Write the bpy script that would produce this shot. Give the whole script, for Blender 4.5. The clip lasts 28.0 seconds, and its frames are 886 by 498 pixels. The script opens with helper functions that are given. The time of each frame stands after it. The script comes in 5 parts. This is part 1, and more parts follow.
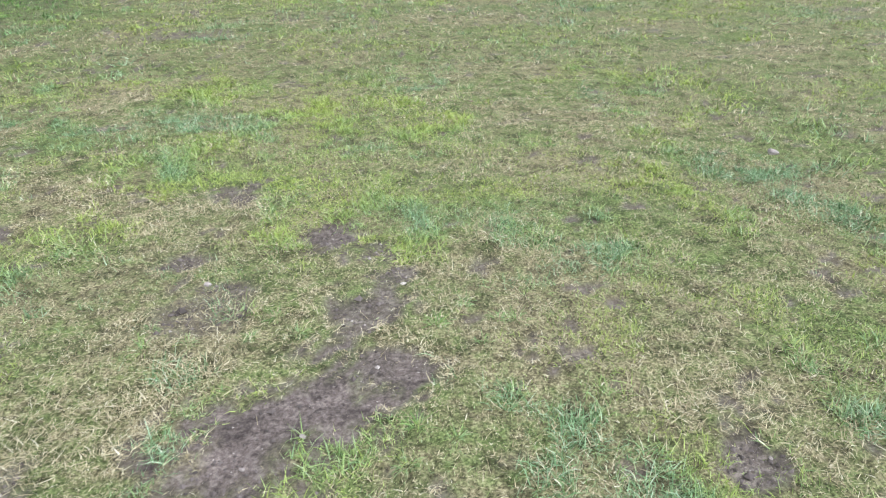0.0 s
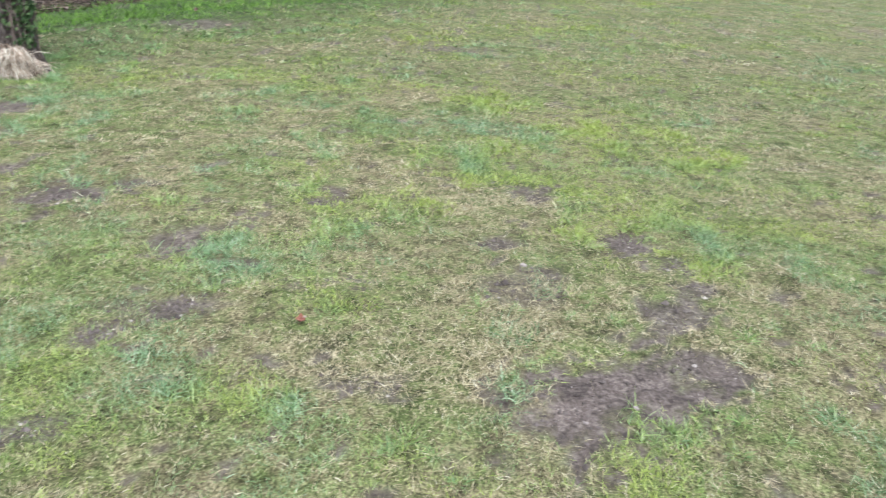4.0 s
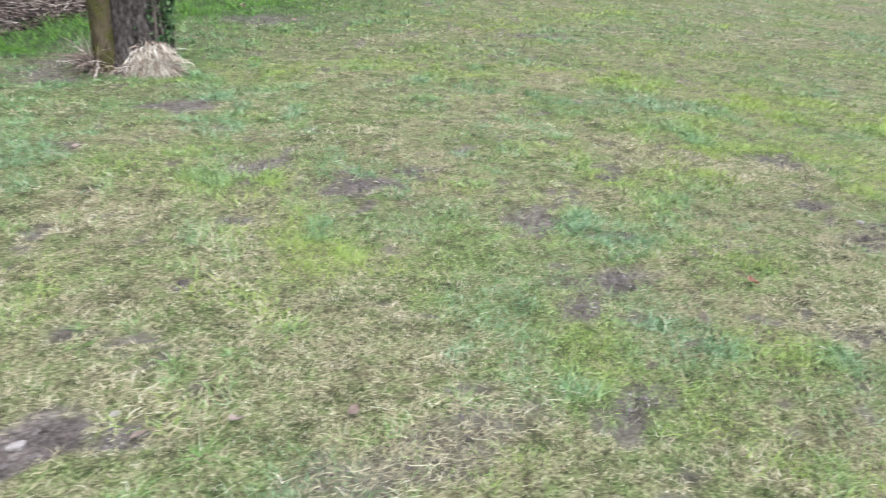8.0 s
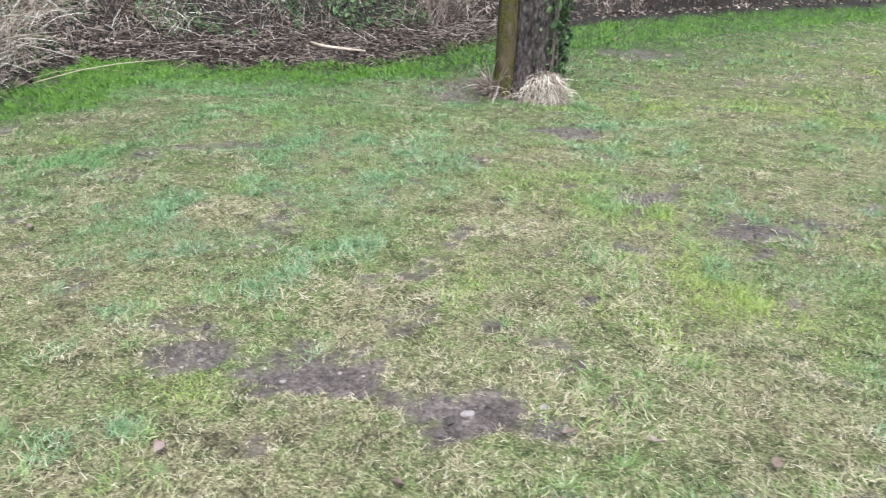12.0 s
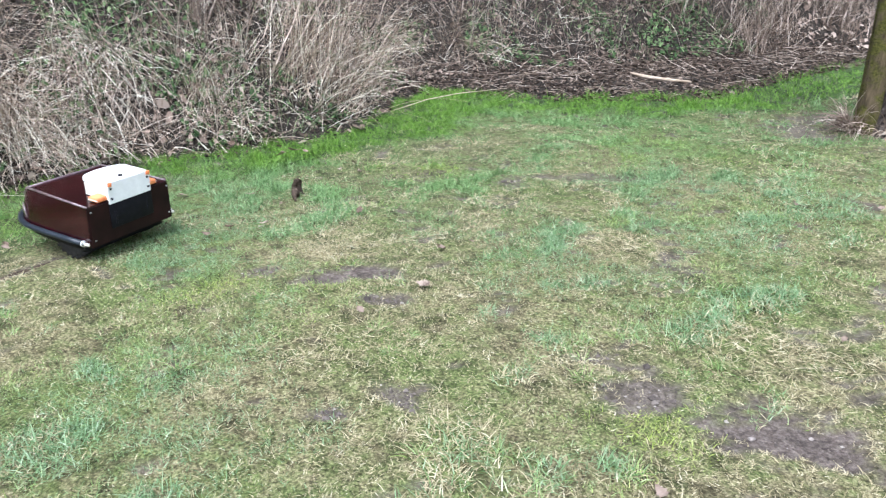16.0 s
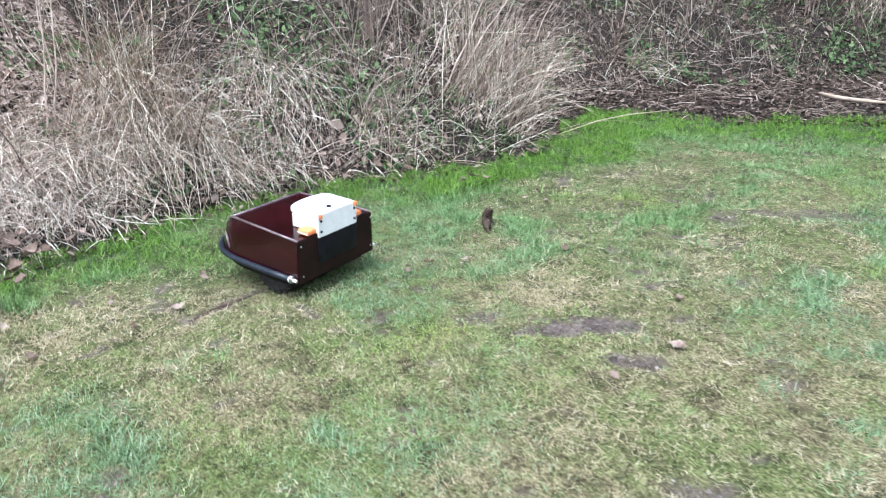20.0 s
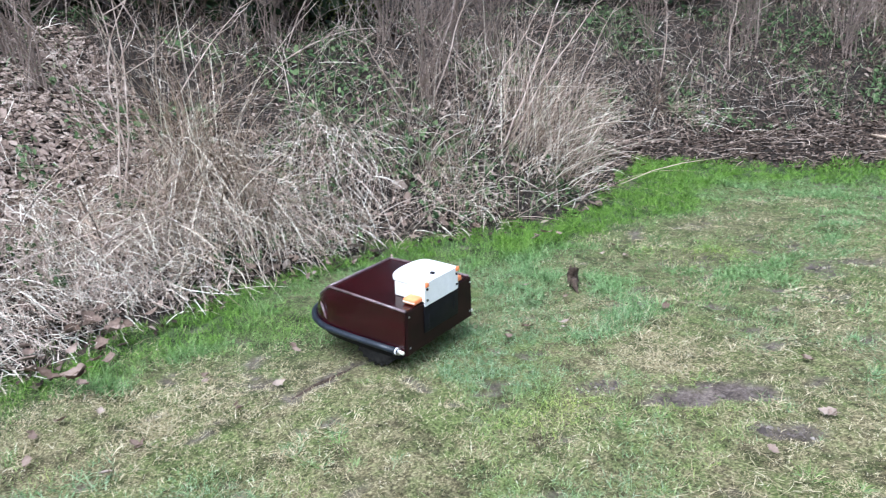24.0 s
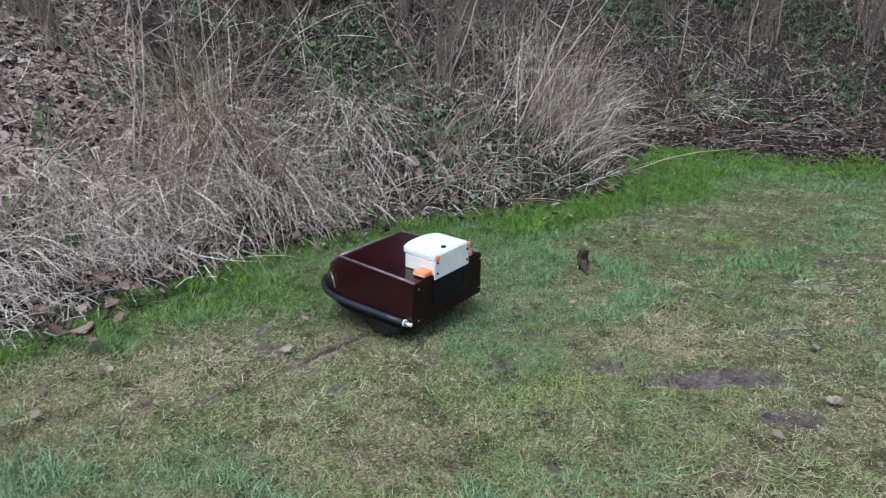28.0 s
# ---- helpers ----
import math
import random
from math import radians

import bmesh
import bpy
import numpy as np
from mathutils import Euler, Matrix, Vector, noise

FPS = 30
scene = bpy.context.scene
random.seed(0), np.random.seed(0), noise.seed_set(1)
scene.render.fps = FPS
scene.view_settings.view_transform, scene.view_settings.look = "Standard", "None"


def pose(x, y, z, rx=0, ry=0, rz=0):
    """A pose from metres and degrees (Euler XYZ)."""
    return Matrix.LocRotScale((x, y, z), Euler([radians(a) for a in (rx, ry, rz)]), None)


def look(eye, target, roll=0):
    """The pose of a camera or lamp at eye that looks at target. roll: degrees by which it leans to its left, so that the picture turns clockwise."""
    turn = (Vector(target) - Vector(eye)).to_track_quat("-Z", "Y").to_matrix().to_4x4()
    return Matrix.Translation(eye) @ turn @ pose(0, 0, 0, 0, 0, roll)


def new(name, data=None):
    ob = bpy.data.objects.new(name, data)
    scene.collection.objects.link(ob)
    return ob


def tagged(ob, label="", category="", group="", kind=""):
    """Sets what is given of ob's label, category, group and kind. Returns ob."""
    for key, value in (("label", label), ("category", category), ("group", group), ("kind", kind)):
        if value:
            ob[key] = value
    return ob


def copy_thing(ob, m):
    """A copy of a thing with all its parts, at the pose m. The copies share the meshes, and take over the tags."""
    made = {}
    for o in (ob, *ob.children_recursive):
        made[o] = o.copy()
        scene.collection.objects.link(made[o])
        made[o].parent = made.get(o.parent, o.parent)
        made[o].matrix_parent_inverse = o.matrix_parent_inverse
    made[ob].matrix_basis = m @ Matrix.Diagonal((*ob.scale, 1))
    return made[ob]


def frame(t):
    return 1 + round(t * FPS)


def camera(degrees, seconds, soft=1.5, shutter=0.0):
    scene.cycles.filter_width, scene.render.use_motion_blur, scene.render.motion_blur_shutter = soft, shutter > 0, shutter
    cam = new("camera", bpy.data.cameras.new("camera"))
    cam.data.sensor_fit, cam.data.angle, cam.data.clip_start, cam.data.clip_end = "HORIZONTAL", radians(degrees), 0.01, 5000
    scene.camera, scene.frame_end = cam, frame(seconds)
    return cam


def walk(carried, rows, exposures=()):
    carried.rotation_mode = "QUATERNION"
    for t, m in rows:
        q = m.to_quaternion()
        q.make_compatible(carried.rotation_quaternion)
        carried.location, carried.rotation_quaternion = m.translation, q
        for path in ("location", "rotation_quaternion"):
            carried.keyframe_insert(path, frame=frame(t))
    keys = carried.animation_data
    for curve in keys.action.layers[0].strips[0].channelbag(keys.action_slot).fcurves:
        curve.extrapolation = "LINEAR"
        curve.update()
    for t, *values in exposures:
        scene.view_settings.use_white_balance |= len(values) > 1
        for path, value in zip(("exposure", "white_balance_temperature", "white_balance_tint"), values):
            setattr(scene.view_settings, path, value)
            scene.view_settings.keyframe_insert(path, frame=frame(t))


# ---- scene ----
cam = camera(63.8, 28.0, soft=1.2, shutter=0.5)
PATH = [
    (0, (1.151, 0.781, 1.685), (1.547, 2.514, 0.769), 0.0),
    (0.5, (1.004, 0.658, 1.68), (1.424, 2.402, 0.795), 1.2),
    (1, (0.862, 0.583, 1.665), (1.239, 2.339, 0.786), 0.8),
    (1.5, (0.818, 0.592, 1.659), (1.127, 2.375, 0.807), 1.2),
    (2, (0.782, 0.6, 1.651), (1.012, 2.398, 0.807), 1.7),
    (2.5, (0.726, 0.614, 1.641), (0.892, 2.419, 0.795), 2.6),
    (3, (0.634, 0.603, 1.629), (0.757, 2.411, 0.783), 3.7),
    (3.5, (0.522, 0.537, 1.63), (0.589, 2.356, 0.802), 3.9),
    (4, (0.405, 0.491, 1.636), (0.347, 2.3, 0.787), 4.1),
    (4.5, (0.289, 0.542, 1.593), (0.16, 2.337, 0.72), 4.5),
    (6.5, (-0.969, 0.438, 1.457), (-0.917, 2.259, 0.631), 5.6),
    (7, (-1.267, 0.504, 1.429), (-1.143, 2.301, 0.559), 5.1),
    (7.5, (-1.595, 0.471, 1.403), (-1.352, 2.272, 0.567), 5.2),
    (8, (-1.843, 0.417, 1.412), (-1.687, 2.222, 0.566), 3.1),
    (8.5, (-1.95, 0.399, 1.406), (-1.959, 2.204, 0.546), 3.0),
    (9, (-2.018, 0.382, 1.412), (-2.198, 2.176, 0.547), 2.7),
    (9.5, (-2.066, 0.372, 1.417), (-2.353, 2.158, 0.564), 2.9),
    (10, (-2.098, 0.345, 1.422), (-2.486, 2.113, 0.572), 2.7),
    (10.5, (-2.121, 0.315, 1.424), (-2.584, 2.067, 0.579), 2.4),
    (11, (-2.14, 0.284, 1.436), (-2.673, 2.024, 0.607), 2.1),
    (11.5, (-2.173, 0.254, 1.446), (-2.775, 1.982, 0.638), 2.0),
    (12, (-2.251, 0.236, 1.442), (-2.928, 1.937, 0.639), 1.7),
    (12.5, (-2.435, 0.252, 1.409), (-3.169, 1.942, 0.631), 1.3),
    (13, (-2.658, 0.207, 1.419), (-3.447, 1.88, 0.658), 0.4),
    (13.5, (-2.814, 0.11, 1.403), (-3.703, 1.746, 0.673), -0.7),
    (15.5, (-2.975, -0.141, 1.497), (-4.169, 1.276, 0.744), -1.1),
    (16, (-2.984, -0.172, 1.501), (-4.226, 1.207, 0.756), -1.3),
    (16.5, (-3.009, -0.197, 1.5), (-4.29, 1.15, 0.764), -1.2),
    (17, (-3.04, -0.22, 1.504), (-4.349, 1.106, 0.777), -1.3),
    (17.5, (-3.065, -0.258, 1.511), (-4.409, 1.039, 0.797), -1.3),
    (18, (-3.086, -0.292, 1.511), (-4.458, 0.98, 0.804), -0.9),
    (18.5, (-3.112, -0.318, 1.515), (-4.511, 0.93, 0.818), -0.5),
    (19, (-3.197, -0.349, 1.51), (-4.611, 0.88, 0.812), -0.1),
    (19.5, (-3.467, -0.311, 1.491), (-4.906, 0.894, 0.798), -1.1),
    (20, (-3.766, -0.305, 1.499), (-5.211, 0.888, 0.8), -2.3),
    (20.5, (-3.971, -0.425, 1.527), (-5.403, 0.797, 0.853), -2.8),
    (21, (-4.097, -0.514, 1.553), (-5.52, 0.733, 0.906), -3.9),
    (21.5, (-4.144, -0.501, 1.555), (-5.65, 0.659, 0.936), -3.7),
    (23.5, (-4.197, -0.579, 1.545), (-5.725, 0.577, 0.972), -4.4),
    (24, (-4.193, -0.559, 1.551), (-5.684, 0.648, 0.985), -4.3),
    (24.5, (-4.186, -0.546, 1.554), (-5.656, 0.695, 1.006), -4.4),
    (25, (-4.189, -0.542, 1.553), (-5.658, 0.703, 1.011), -4.5),
    (25.5, (-4.198, -0.536, 1.55), (-5.659, 0.718, 1.011), -4.4),
    (26, (-4.198, -0.552, 1.544), (-5.674, 0.68, 0.991), -3.6),
    (26.5, (-4.196, -0.562, 1.532), (-5.666, 0.668, 0.96), -3.3),
    (27, (-4.201, -0.559, 1.517), (-5.668, 0.662, 0.922), -2.8),
    (27.5, (-4.204, -0.566, 1.512), (-5.671, 0.655, 0.914), -2.6),
    (28, (-4.203, -0.587, 1.508), (-5.696, 0.596, 0.899), -2.0),
]
walk(cam, [(t, look(eye, target, roll)) for t, eye, target, roll in PATH],
     exposures=[(0.0, 0.94, 5700, 9), (4.5, 1.0, 5750, 9), (7.0, 1.06, 5650, 8), (10.0, 1.04, 5600, 8), (15.0, 1.2, 5600, 9), (18.0, 1.22, 5550, 10), (21.0, 1.2, 5450, 11), (23.5, 1.08, 5400, 11), (27.7, 1.04, 5400, 11), (28.0, 0.24, 5400, 11)])

# ---- daylight: a bright overcast sky with a weak, very wide sun ----
SUN_ELEVATION, SUN_AZIMUTH = 62.0, 150.0
world = bpy.data.worlds.new("overcast_sky")
scene.world = world
world.use_nodes = True
wn, wl = world.node_tree.nodes, world.node_tree.links
sky = wn.new("ShaderNodeTexSky")
sky.sky_type, sky.sun_disc = "NISHITA", False
sky.sun_elevation, sky.sun_rotation = radians(SUN_ELEVATION), radians(SUN_AZIMUTH)
sky.dust_density = 4.0
grey = wn.new("ShaderNodeHueSaturation")
grey.inputs["Saturation"].default_value = 0.35
wl.new(sky.outputs["Color"], grey.inputs["Color"])
wl.new(grey.outputs["Color"], wn["Background"].inputs["Color"])
wn["Background"].inputs["Strength"].default_value = 0.15
sun = new("sun", bpy.data.lights.new("sun", "SUN"))
sun.data.energy, sun.data.angle, sun.data.color = 1.6, radians(30), (1.0, 0.97, 0.93)
az = radians(SUN_AZIMUTH)
sun.matrix_world = look(Vector((math.sin(az), math.cos(az), math.tan(radians(SUN_ELEVATION)))) * 20, (0, 0, 0))

# ---- materials ----
class Nodes:
    """A short way to wire a Principled material."""

    def __init__(self, name, rough=0.8, metal=0.0):
        self.mat = bpy.data.materials.new(name)
        self.mat.use_nodes = True
        self.tree = self.mat.node_tree
        self.bsdf = self.tree.nodes["Principled BSDF"]
        self.bsdf.inputs["Roughness"].default_value = rough
        self.bsdf.inputs["Metallic"].default_value = metal
        self.bsdf.inputs["Specular IOR Level"].default_value = 0.5 if rough < 0.5 else 0.15
        self.where = self.tree.nodes.new("ShaderNodeNewGeometry").outputs["Position"]
        self.local = self.tree.nodes.new("ShaderNodeTexCoord").outputs["Object"]

    def link(self, a, b):
        self.tree.links.new(a, b)

    def noise(self, scale, detail=4.0, rough=0.6, vector=None, stretch=None):
        n = self.tree.nodes.new("ShaderNodeTexNoise")
        n.inputs["Scale"].default_value, n.inputs["Detail"].default_value, n.inputs["Roughness"].default_value = scale, detail, rough
        v = vector or self.where
        if stretch:
            m = self.tree.nodes.new("ShaderNodeMapping")
            m.inputs["Scale"].default_value = stretch
            self.link(v, m.inputs["Vector"])
            v = m.outputs["Vector"]
        self.link(v, n.inputs["Vector"])
        return n.outputs["Fac"]

    def ramp(self, fac, *stops):
        n = self.tree.nodes.new("ShaderNodeValToRGB")
        e = n.color_ramp.elements
        while len(e) < len(stops):
            e.new(0.5)
        for one, (at, c) in zip(e, stops):
            one.position, one.color = at, (*c, 1.0) if len(c) == 3 else c
        self.link(fac, n.inputs["Fac"])
        return n.outputs["Color"]

    def mix(self, fac, a, b, kind="MIX"):
        n = self.tree.nodes.new("ShaderNodeMix")
        n.data_type, n.blend_type = "RGBA", kind
        for value, at in ((fac, 0), (a, 6), (b, 7)):
            if isinstance(value, (float, int)):
                n.inputs[at].default_value = value
            elif isinstance(value, tuple):
                n.inputs[at].default_value = (*value, 1.0)
            else:
                self.link(value, n.inputs[at])
        return n.outputs[2]

    def attr(self, name):
        n = self.tree.nodes.new("ShaderNodeAttribute")
        n.attribute_name = name
        return n.outputs["Fac"]

    def island(self):
        return self.tree.nodes.new("ShaderNodeNewGeometry").outputs["Random Per Island"]

    def each(self):
        return self.tree.nodes.new("ShaderNodeObjectInfo").outputs["Random"]

    def bump(self, height, strength=0.4, distance=0.01):
        n = self.tree.nodes.new("ShaderNodeBump")
        n.inputs["Strength"].default_value, n.inputs["Distance"].default_value = strength, distance
        self.link(height, n.inputs["Height"])
        self.link(n.outputs["Normal"], self.bsdf.inputs["Normal"])
        return self

    def base(self, c):
        if isinstance(c, tuple):
            self.bsdf.inputs["Base Color"].default_value = (*c, 1.0)
        else:
            self.link(c, self.bsdf.inputs["Base Color"])
        return self

    def set(self, **values):
        for key, value in values.items():
            self.bsdf.inputs[key.replace("_", " ")].default_value = value
        return self


def ground_material():
    n = Nodes("lawn_soil", 0.95)
    fine, mid, wide = n.noise(90, 5, 0.7), n.noise(14, 4), n.noise(1.1, 3)
    thatch = n.ramp(fine, (0.35, (0.0354, 0.031, 0.0177)), (0.5, (0.14, 0.123, 0.0649)), (0.72, (0.384, 0.347, 0.206)))
    moss = n.ramp(fine, (0.35, (0.0265, 0.0354, 0.0118)), (0.52, (0.1, 0.126, 0.0413)), (0.75, (0.266, 0.302, 0.125)))
    turf = n.mix(n.ramp(n.mix(0.5, mid, wide), (0.42, (0, 0, 0)), (0.58, (1, 1, 1))), thatch, moss)
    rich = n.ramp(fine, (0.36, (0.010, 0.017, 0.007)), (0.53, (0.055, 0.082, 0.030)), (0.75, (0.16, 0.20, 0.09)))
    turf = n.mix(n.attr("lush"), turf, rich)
    # darker mottles put the small shadows among grass clumps into the turf colour
    turf = n.mix(1.0, turf, n.ramp(n.noise(6, 5, 0.7), (0.34, (0.5, 0.5, 0.5)), (0.52, (1.15, 1.15, 1.15)), (0.7, (1.3, 1.3, 1.3))), "MULTIPLY")
    turf = n.mix(1.0, turf, n.ramp(n.noise(30, 4, 0.7), (0.36, (0.55, 0.54, 0.5)), (0.52, (1.08, 1.08, 1.08))), "MULTIPLY")
    soil = n.ramp(n.noise(42, 6, 0.8), (0.33, (0.034, 0.027, 0.024)), (0.48, (0.105, 0.085, 0.075)), (0.72, (0.26, 0.222, 0.196)))
    soil = n.mix(1.0, soil, n.ramp(n.noise(7, 5, 0.65), (0.35, (0.55, 0.54, 0.53)), (0.65, (1.35, 1.33, 1.3))), "MULTIPLY")
    # litter browns lowered to near-black, standing in for shade between the stalks
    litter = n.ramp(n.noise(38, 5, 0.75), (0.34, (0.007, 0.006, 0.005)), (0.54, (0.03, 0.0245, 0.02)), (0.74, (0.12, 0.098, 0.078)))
    c = n.mix(n.attr("soil"), turf, soil)
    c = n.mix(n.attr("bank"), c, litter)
    return n.base(c).bump(n.mix(0.5, fine, mid), 0.7, 0.02).mat


def blade_material():
    """Lawn grass: yellow-green to blue-green blades, lush ones by the bank, withered straw."""
    n = Nodes("lawn_grass", 0.55)
    one = n.island()
    warm = n.ramp(one, (0.0, (0.173, 0.23, 0.0384)), (0.5, (0.275, 0.346, 0.0666)), (0.9, (0.371, 0.442, 0.113)), (1.0, (0.448, 0.499, 0.192)))
    cold = n.ramp(one, (0.0, (0.0938, 0.169, 0.0688)), (0.5, (0.169, 0.275, 0.125)), (0.9, (0.275, 0.369, 0.213)), (1.0, (0.388, 0.475, 0.325)))
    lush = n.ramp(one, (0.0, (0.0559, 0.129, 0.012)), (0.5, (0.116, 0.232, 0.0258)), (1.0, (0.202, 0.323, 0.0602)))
    straw = n.ramp(one, (0.0, (0.22, 0.18, 0.0986)), (0.5, (0.406, 0.348, 0.209)), (0.9, (0.522, 0.464, 0.307)), (1.0, (0.626, 0.58, 0.441)))
    c = n.mix(n.attr("hue"), warm, cold)
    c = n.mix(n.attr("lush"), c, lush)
    c = n.mix(n.attr("dry"), c, straw)
    return n.base(c).set(Specular_IOR_Level=0.2).mat


M = {}
M["ground"] = ground_material()
M["grass"] = blade_material()
n = Nodes("earth_crumb", 0.95)
M["crumb"] = n.base(n.ramp(n.island(), (0.0, (0.065, 0.054, 0.048)), (0.8, (0.14, 0.117, 0.105)), (0.95, (0.2, 0.17, 0.15)), (1.0, (0.4, 0.36, 0.32)))).mat
n = Nodes("dead_stalk", 0.75)
M["stalk"] = n.base(n.ramp(n.island(), (0.0, (0.0805, 0.0552, 0.0403)), (0.4, (0.23, 0.17, 0.132)), (0.75, (0.425, 0.339, 0.276)), (1.0, (0.713, 0.609, 0.523)))).mat
n = Nodes("tan_straw", 0.75)
M["straw"] = n.base(n.ramp(n.island(), (0.0, (0.166, 0.119, 0.0834)), (0.5, (0.5, 0.39, 0.299)), (1.0, (0.85, 0.799, 0.661)))).mat
n = Nodes("pale_reed", 0.75)
M["reed"] = n.base(n.ramp(n.island(), (0.0, (0.221, 0.163, 0.13)), (0.4, (0.558, 0.451, 0.373)), (1.0, (0.85, 0.827, 0.708)))).mat
n = Nodes("bramble_stem", 0.7)
M["stem"] = n.base(n.ramp(n.island(), (0.0, (0.06, 0.045, 0.038)), (0.5, (0.20, 0.155, 0.13)), (1.0, (0.46, 0.39, 0.34)))).mat
# leaf browns kept low so the colour carries shade under the bushes
n = Nodes("oak_leaf", 0.75)
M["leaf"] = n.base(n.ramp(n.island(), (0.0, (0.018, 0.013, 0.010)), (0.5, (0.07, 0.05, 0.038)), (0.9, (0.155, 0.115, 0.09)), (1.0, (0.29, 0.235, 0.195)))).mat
n = Nodes("pale_litter", 0.8)
M["litter"] = n.base(n.ramp(n.island(), (0.0, (0.10, 0.072, 0.056)), (0.5, (0.25, 0.187, 0.15)), (1.0, (0.45, 0.37, 0.31)))).mat
n = Nodes("mossy_green", 0.7)
M["yellow_green"] = n.base(n.ramp(n.island(), (0.0, (0.04, 0.05, 0.012)), (0.6, (0.12, 0.14, 0.035)), (1.0, (0.24, 0.26, 0.09)))).mat
n = Nodes("fallen_leaf", 0.7)
M["leaf_one"] = n.base(n.mix(0.25, n.ramp(n.each(), (0.0, (0.075, 0.045, 0.03)), (0.4, (0.22, 0.16, 0.13)), (0.8, (0.30, 0.23, 0.19)), (1.0, (0.38, 0.31, 0.26))), n.ramp(n.noise(60, 3), (0.35, (0.10, 0.07, 0.05)), (0.65, (0.34, 0.27, 0.21))))).mat
n = Nodes("ivy", 0.65)
M["ivy"] = n.base(n.ramp(n.island(), (0.0, (0.022, 0.045, 0.016)), (0.6, (0.06, 0.105, 0.038)), (1.0, (0.15, 0.21, 0.09)))).mat
n = Nodes("evergreen", 0.5)
M["evergreen"] = n.base(n.ramp(n.island(), (0.0, (0.008, 0.018, 0.008)), (0.6, (0.02, 0.04, 0.016)), (1.0, (0.045, 0.075, 0.03)))).mat
n = Nodes("bark", 0.9)
ridges = n.noise(34, 6, 0.75, n.local, (1, 1, 0.38))
bark = n.ramp(ridges, (0.36, (0.018, 0.014, 0.013)), (0.52, (0.10, 0.08, 0.07)), (0.68, (0.27, 0.235, 0.21)))
M["bark"] = n.base(bark).bump(ridges, 1.0, 0.05).mat
n = Nodes("mossy_bark", 0.95)
ridges = n.noise(26, 6, 0.7, n.local, (1, 1, 0.22))
bark = n.ramp(ridges, (0.34, (0.035, 0.026, 0.016)), (0.6, (0.15, 0.115, 0.07)))
moss = n.ramp(n.noise(60, 4), (0.35, (0.04, 0.04, 0.010)), (0.65, (0.125, 0.12, 0.03)))
M["mossy"] = n.base(n.mix(n.ramp(n.noise(9, 5), (0.42, (0, 0, 0)), (0.58, (1, 1, 1))), bark, moss)).bump(ridges, 0.9, 0.04).mat
n = Nodes("peeled_wood", 0.75)
grain = n.noise(30, 5, 0.65, n.local, (0.15, 1, 1))
M["wood"] = n.base(n.ramp(grain, (0.3, (0.30, 0.22, 0.15)), (0.6, (0.58, 0.47, 0.36)), (0.8, (0.70, 0.61, 0.50)))).bump(grain, 0.4, 0.004).mat
n = Nodes("rotten_wood", 0.9)
grain = n.noise(45, 5, 0.7, n.local)
M["rotten"] = n.base(n.ramp(grain, (0.3, (0.025, 0.018, 0.014)), (0.6, (0.09, 0.065, 0.048)), (0.8, (0.20, 0.155, 0.12)))).bump(grain, 0.8, 0.01).mat
n = Nodes("flint", 0.7)
M["stone"] = n.base(n.ramp(n.noise(60, 4), (0.3, (0.2, 0.17, 0.15)), (0.7, (0.40, 0.35, 0.32)))).bump(n.noise(80, 3), 0.3, 0.004).mat

# the machine
n = Nodes("varnished_plywood", 0.16)
grain = n.noise(9, 6, 0.7, n.local, (0.35, 3.0, 3.0))
stain = n.noise(7, 4, 0.6, n.local)
wood = n.ramp(grain, (0.3, (0.006, 0.0008, 0.0014)), (0.55, (0.018, 0.0016, 0.0034)), (0.8, (0.036, 0.0034, 0.0058)))
M["mahogany"] = n.base(n.mix(n.ramp(stain, (0.4, (0, 0, 0)), (0.75, (0.6, 0.6, 0.6))), wood, (0.036, 0.0034, 0.005))).bump(n.noise(35, 4, 0.6, n.local), 0.06, 0.004).set(Specular_IOR_Level=0.45).mat
n = Nodes("dark_stain", 0.5)
M["stain"] = n.base(n.ramp(n.noise(9, 5, 0.7, n.local), (0.3, (0.006, 0.003, 0.003)), (0.7, (0.02, 0.007, 0.007)))).mat
n = Nodes("cane", 0.65)
M["cane"] = n.base(n.ramp(n.noise(8, 4, 0.6, n.local), (0.3, (0.33, 0.242, 0.193)), (0.7, (0.66, 0.561, 0.484)))).mat
n = Nodes("highlit_seam", 0.3)
M["seam"] = n.base(n.ramp(n.noise(40, 4, 0.6, n.local), (0.3, (0.06, 0.03, 0.035)), (0.7, (0.26, 0.2, 0.21)))).set(Coat_Weight=0.6).mat
n = Nodes("white_print", 0.45)
M["white"] = n.base(n.ramp(n.noise(25, 3, 0.6, n.local), (0.3, (0.74, 0.75, 0.74)), (0.7, (0.84, 0.85, 0.84)))).mat
n = Nodes("cream_print", 0.5)
M["cream"] = n.base(n.ramp(n.noise(25, 3, 0.6, n.local), (0.3, (0.76, 0.73, 0.64)), (0.7, (0.86, 0.83, 0.75)))).mat
n = Nodes("orange_plastic", 0.4)
M["orange"] = n.base(n.ramp(n.noise(30, 3, 0.6, n.local), (0.3, (0.78, 0.21, 0.07)), (0.7, (0.86, 0.32, 0.12)))).mat
n = Nodes("rubber_hose", 0.42)
M["hose"] = n.base(n.ramp(n.noise(30, 4, 0.6, n.local), (0.3, (0.008, 0.012, 0.019)), (0.7, (0.018, 0.025, 0.036)))).mat
n = Nodes("black_rubber", 0.75)
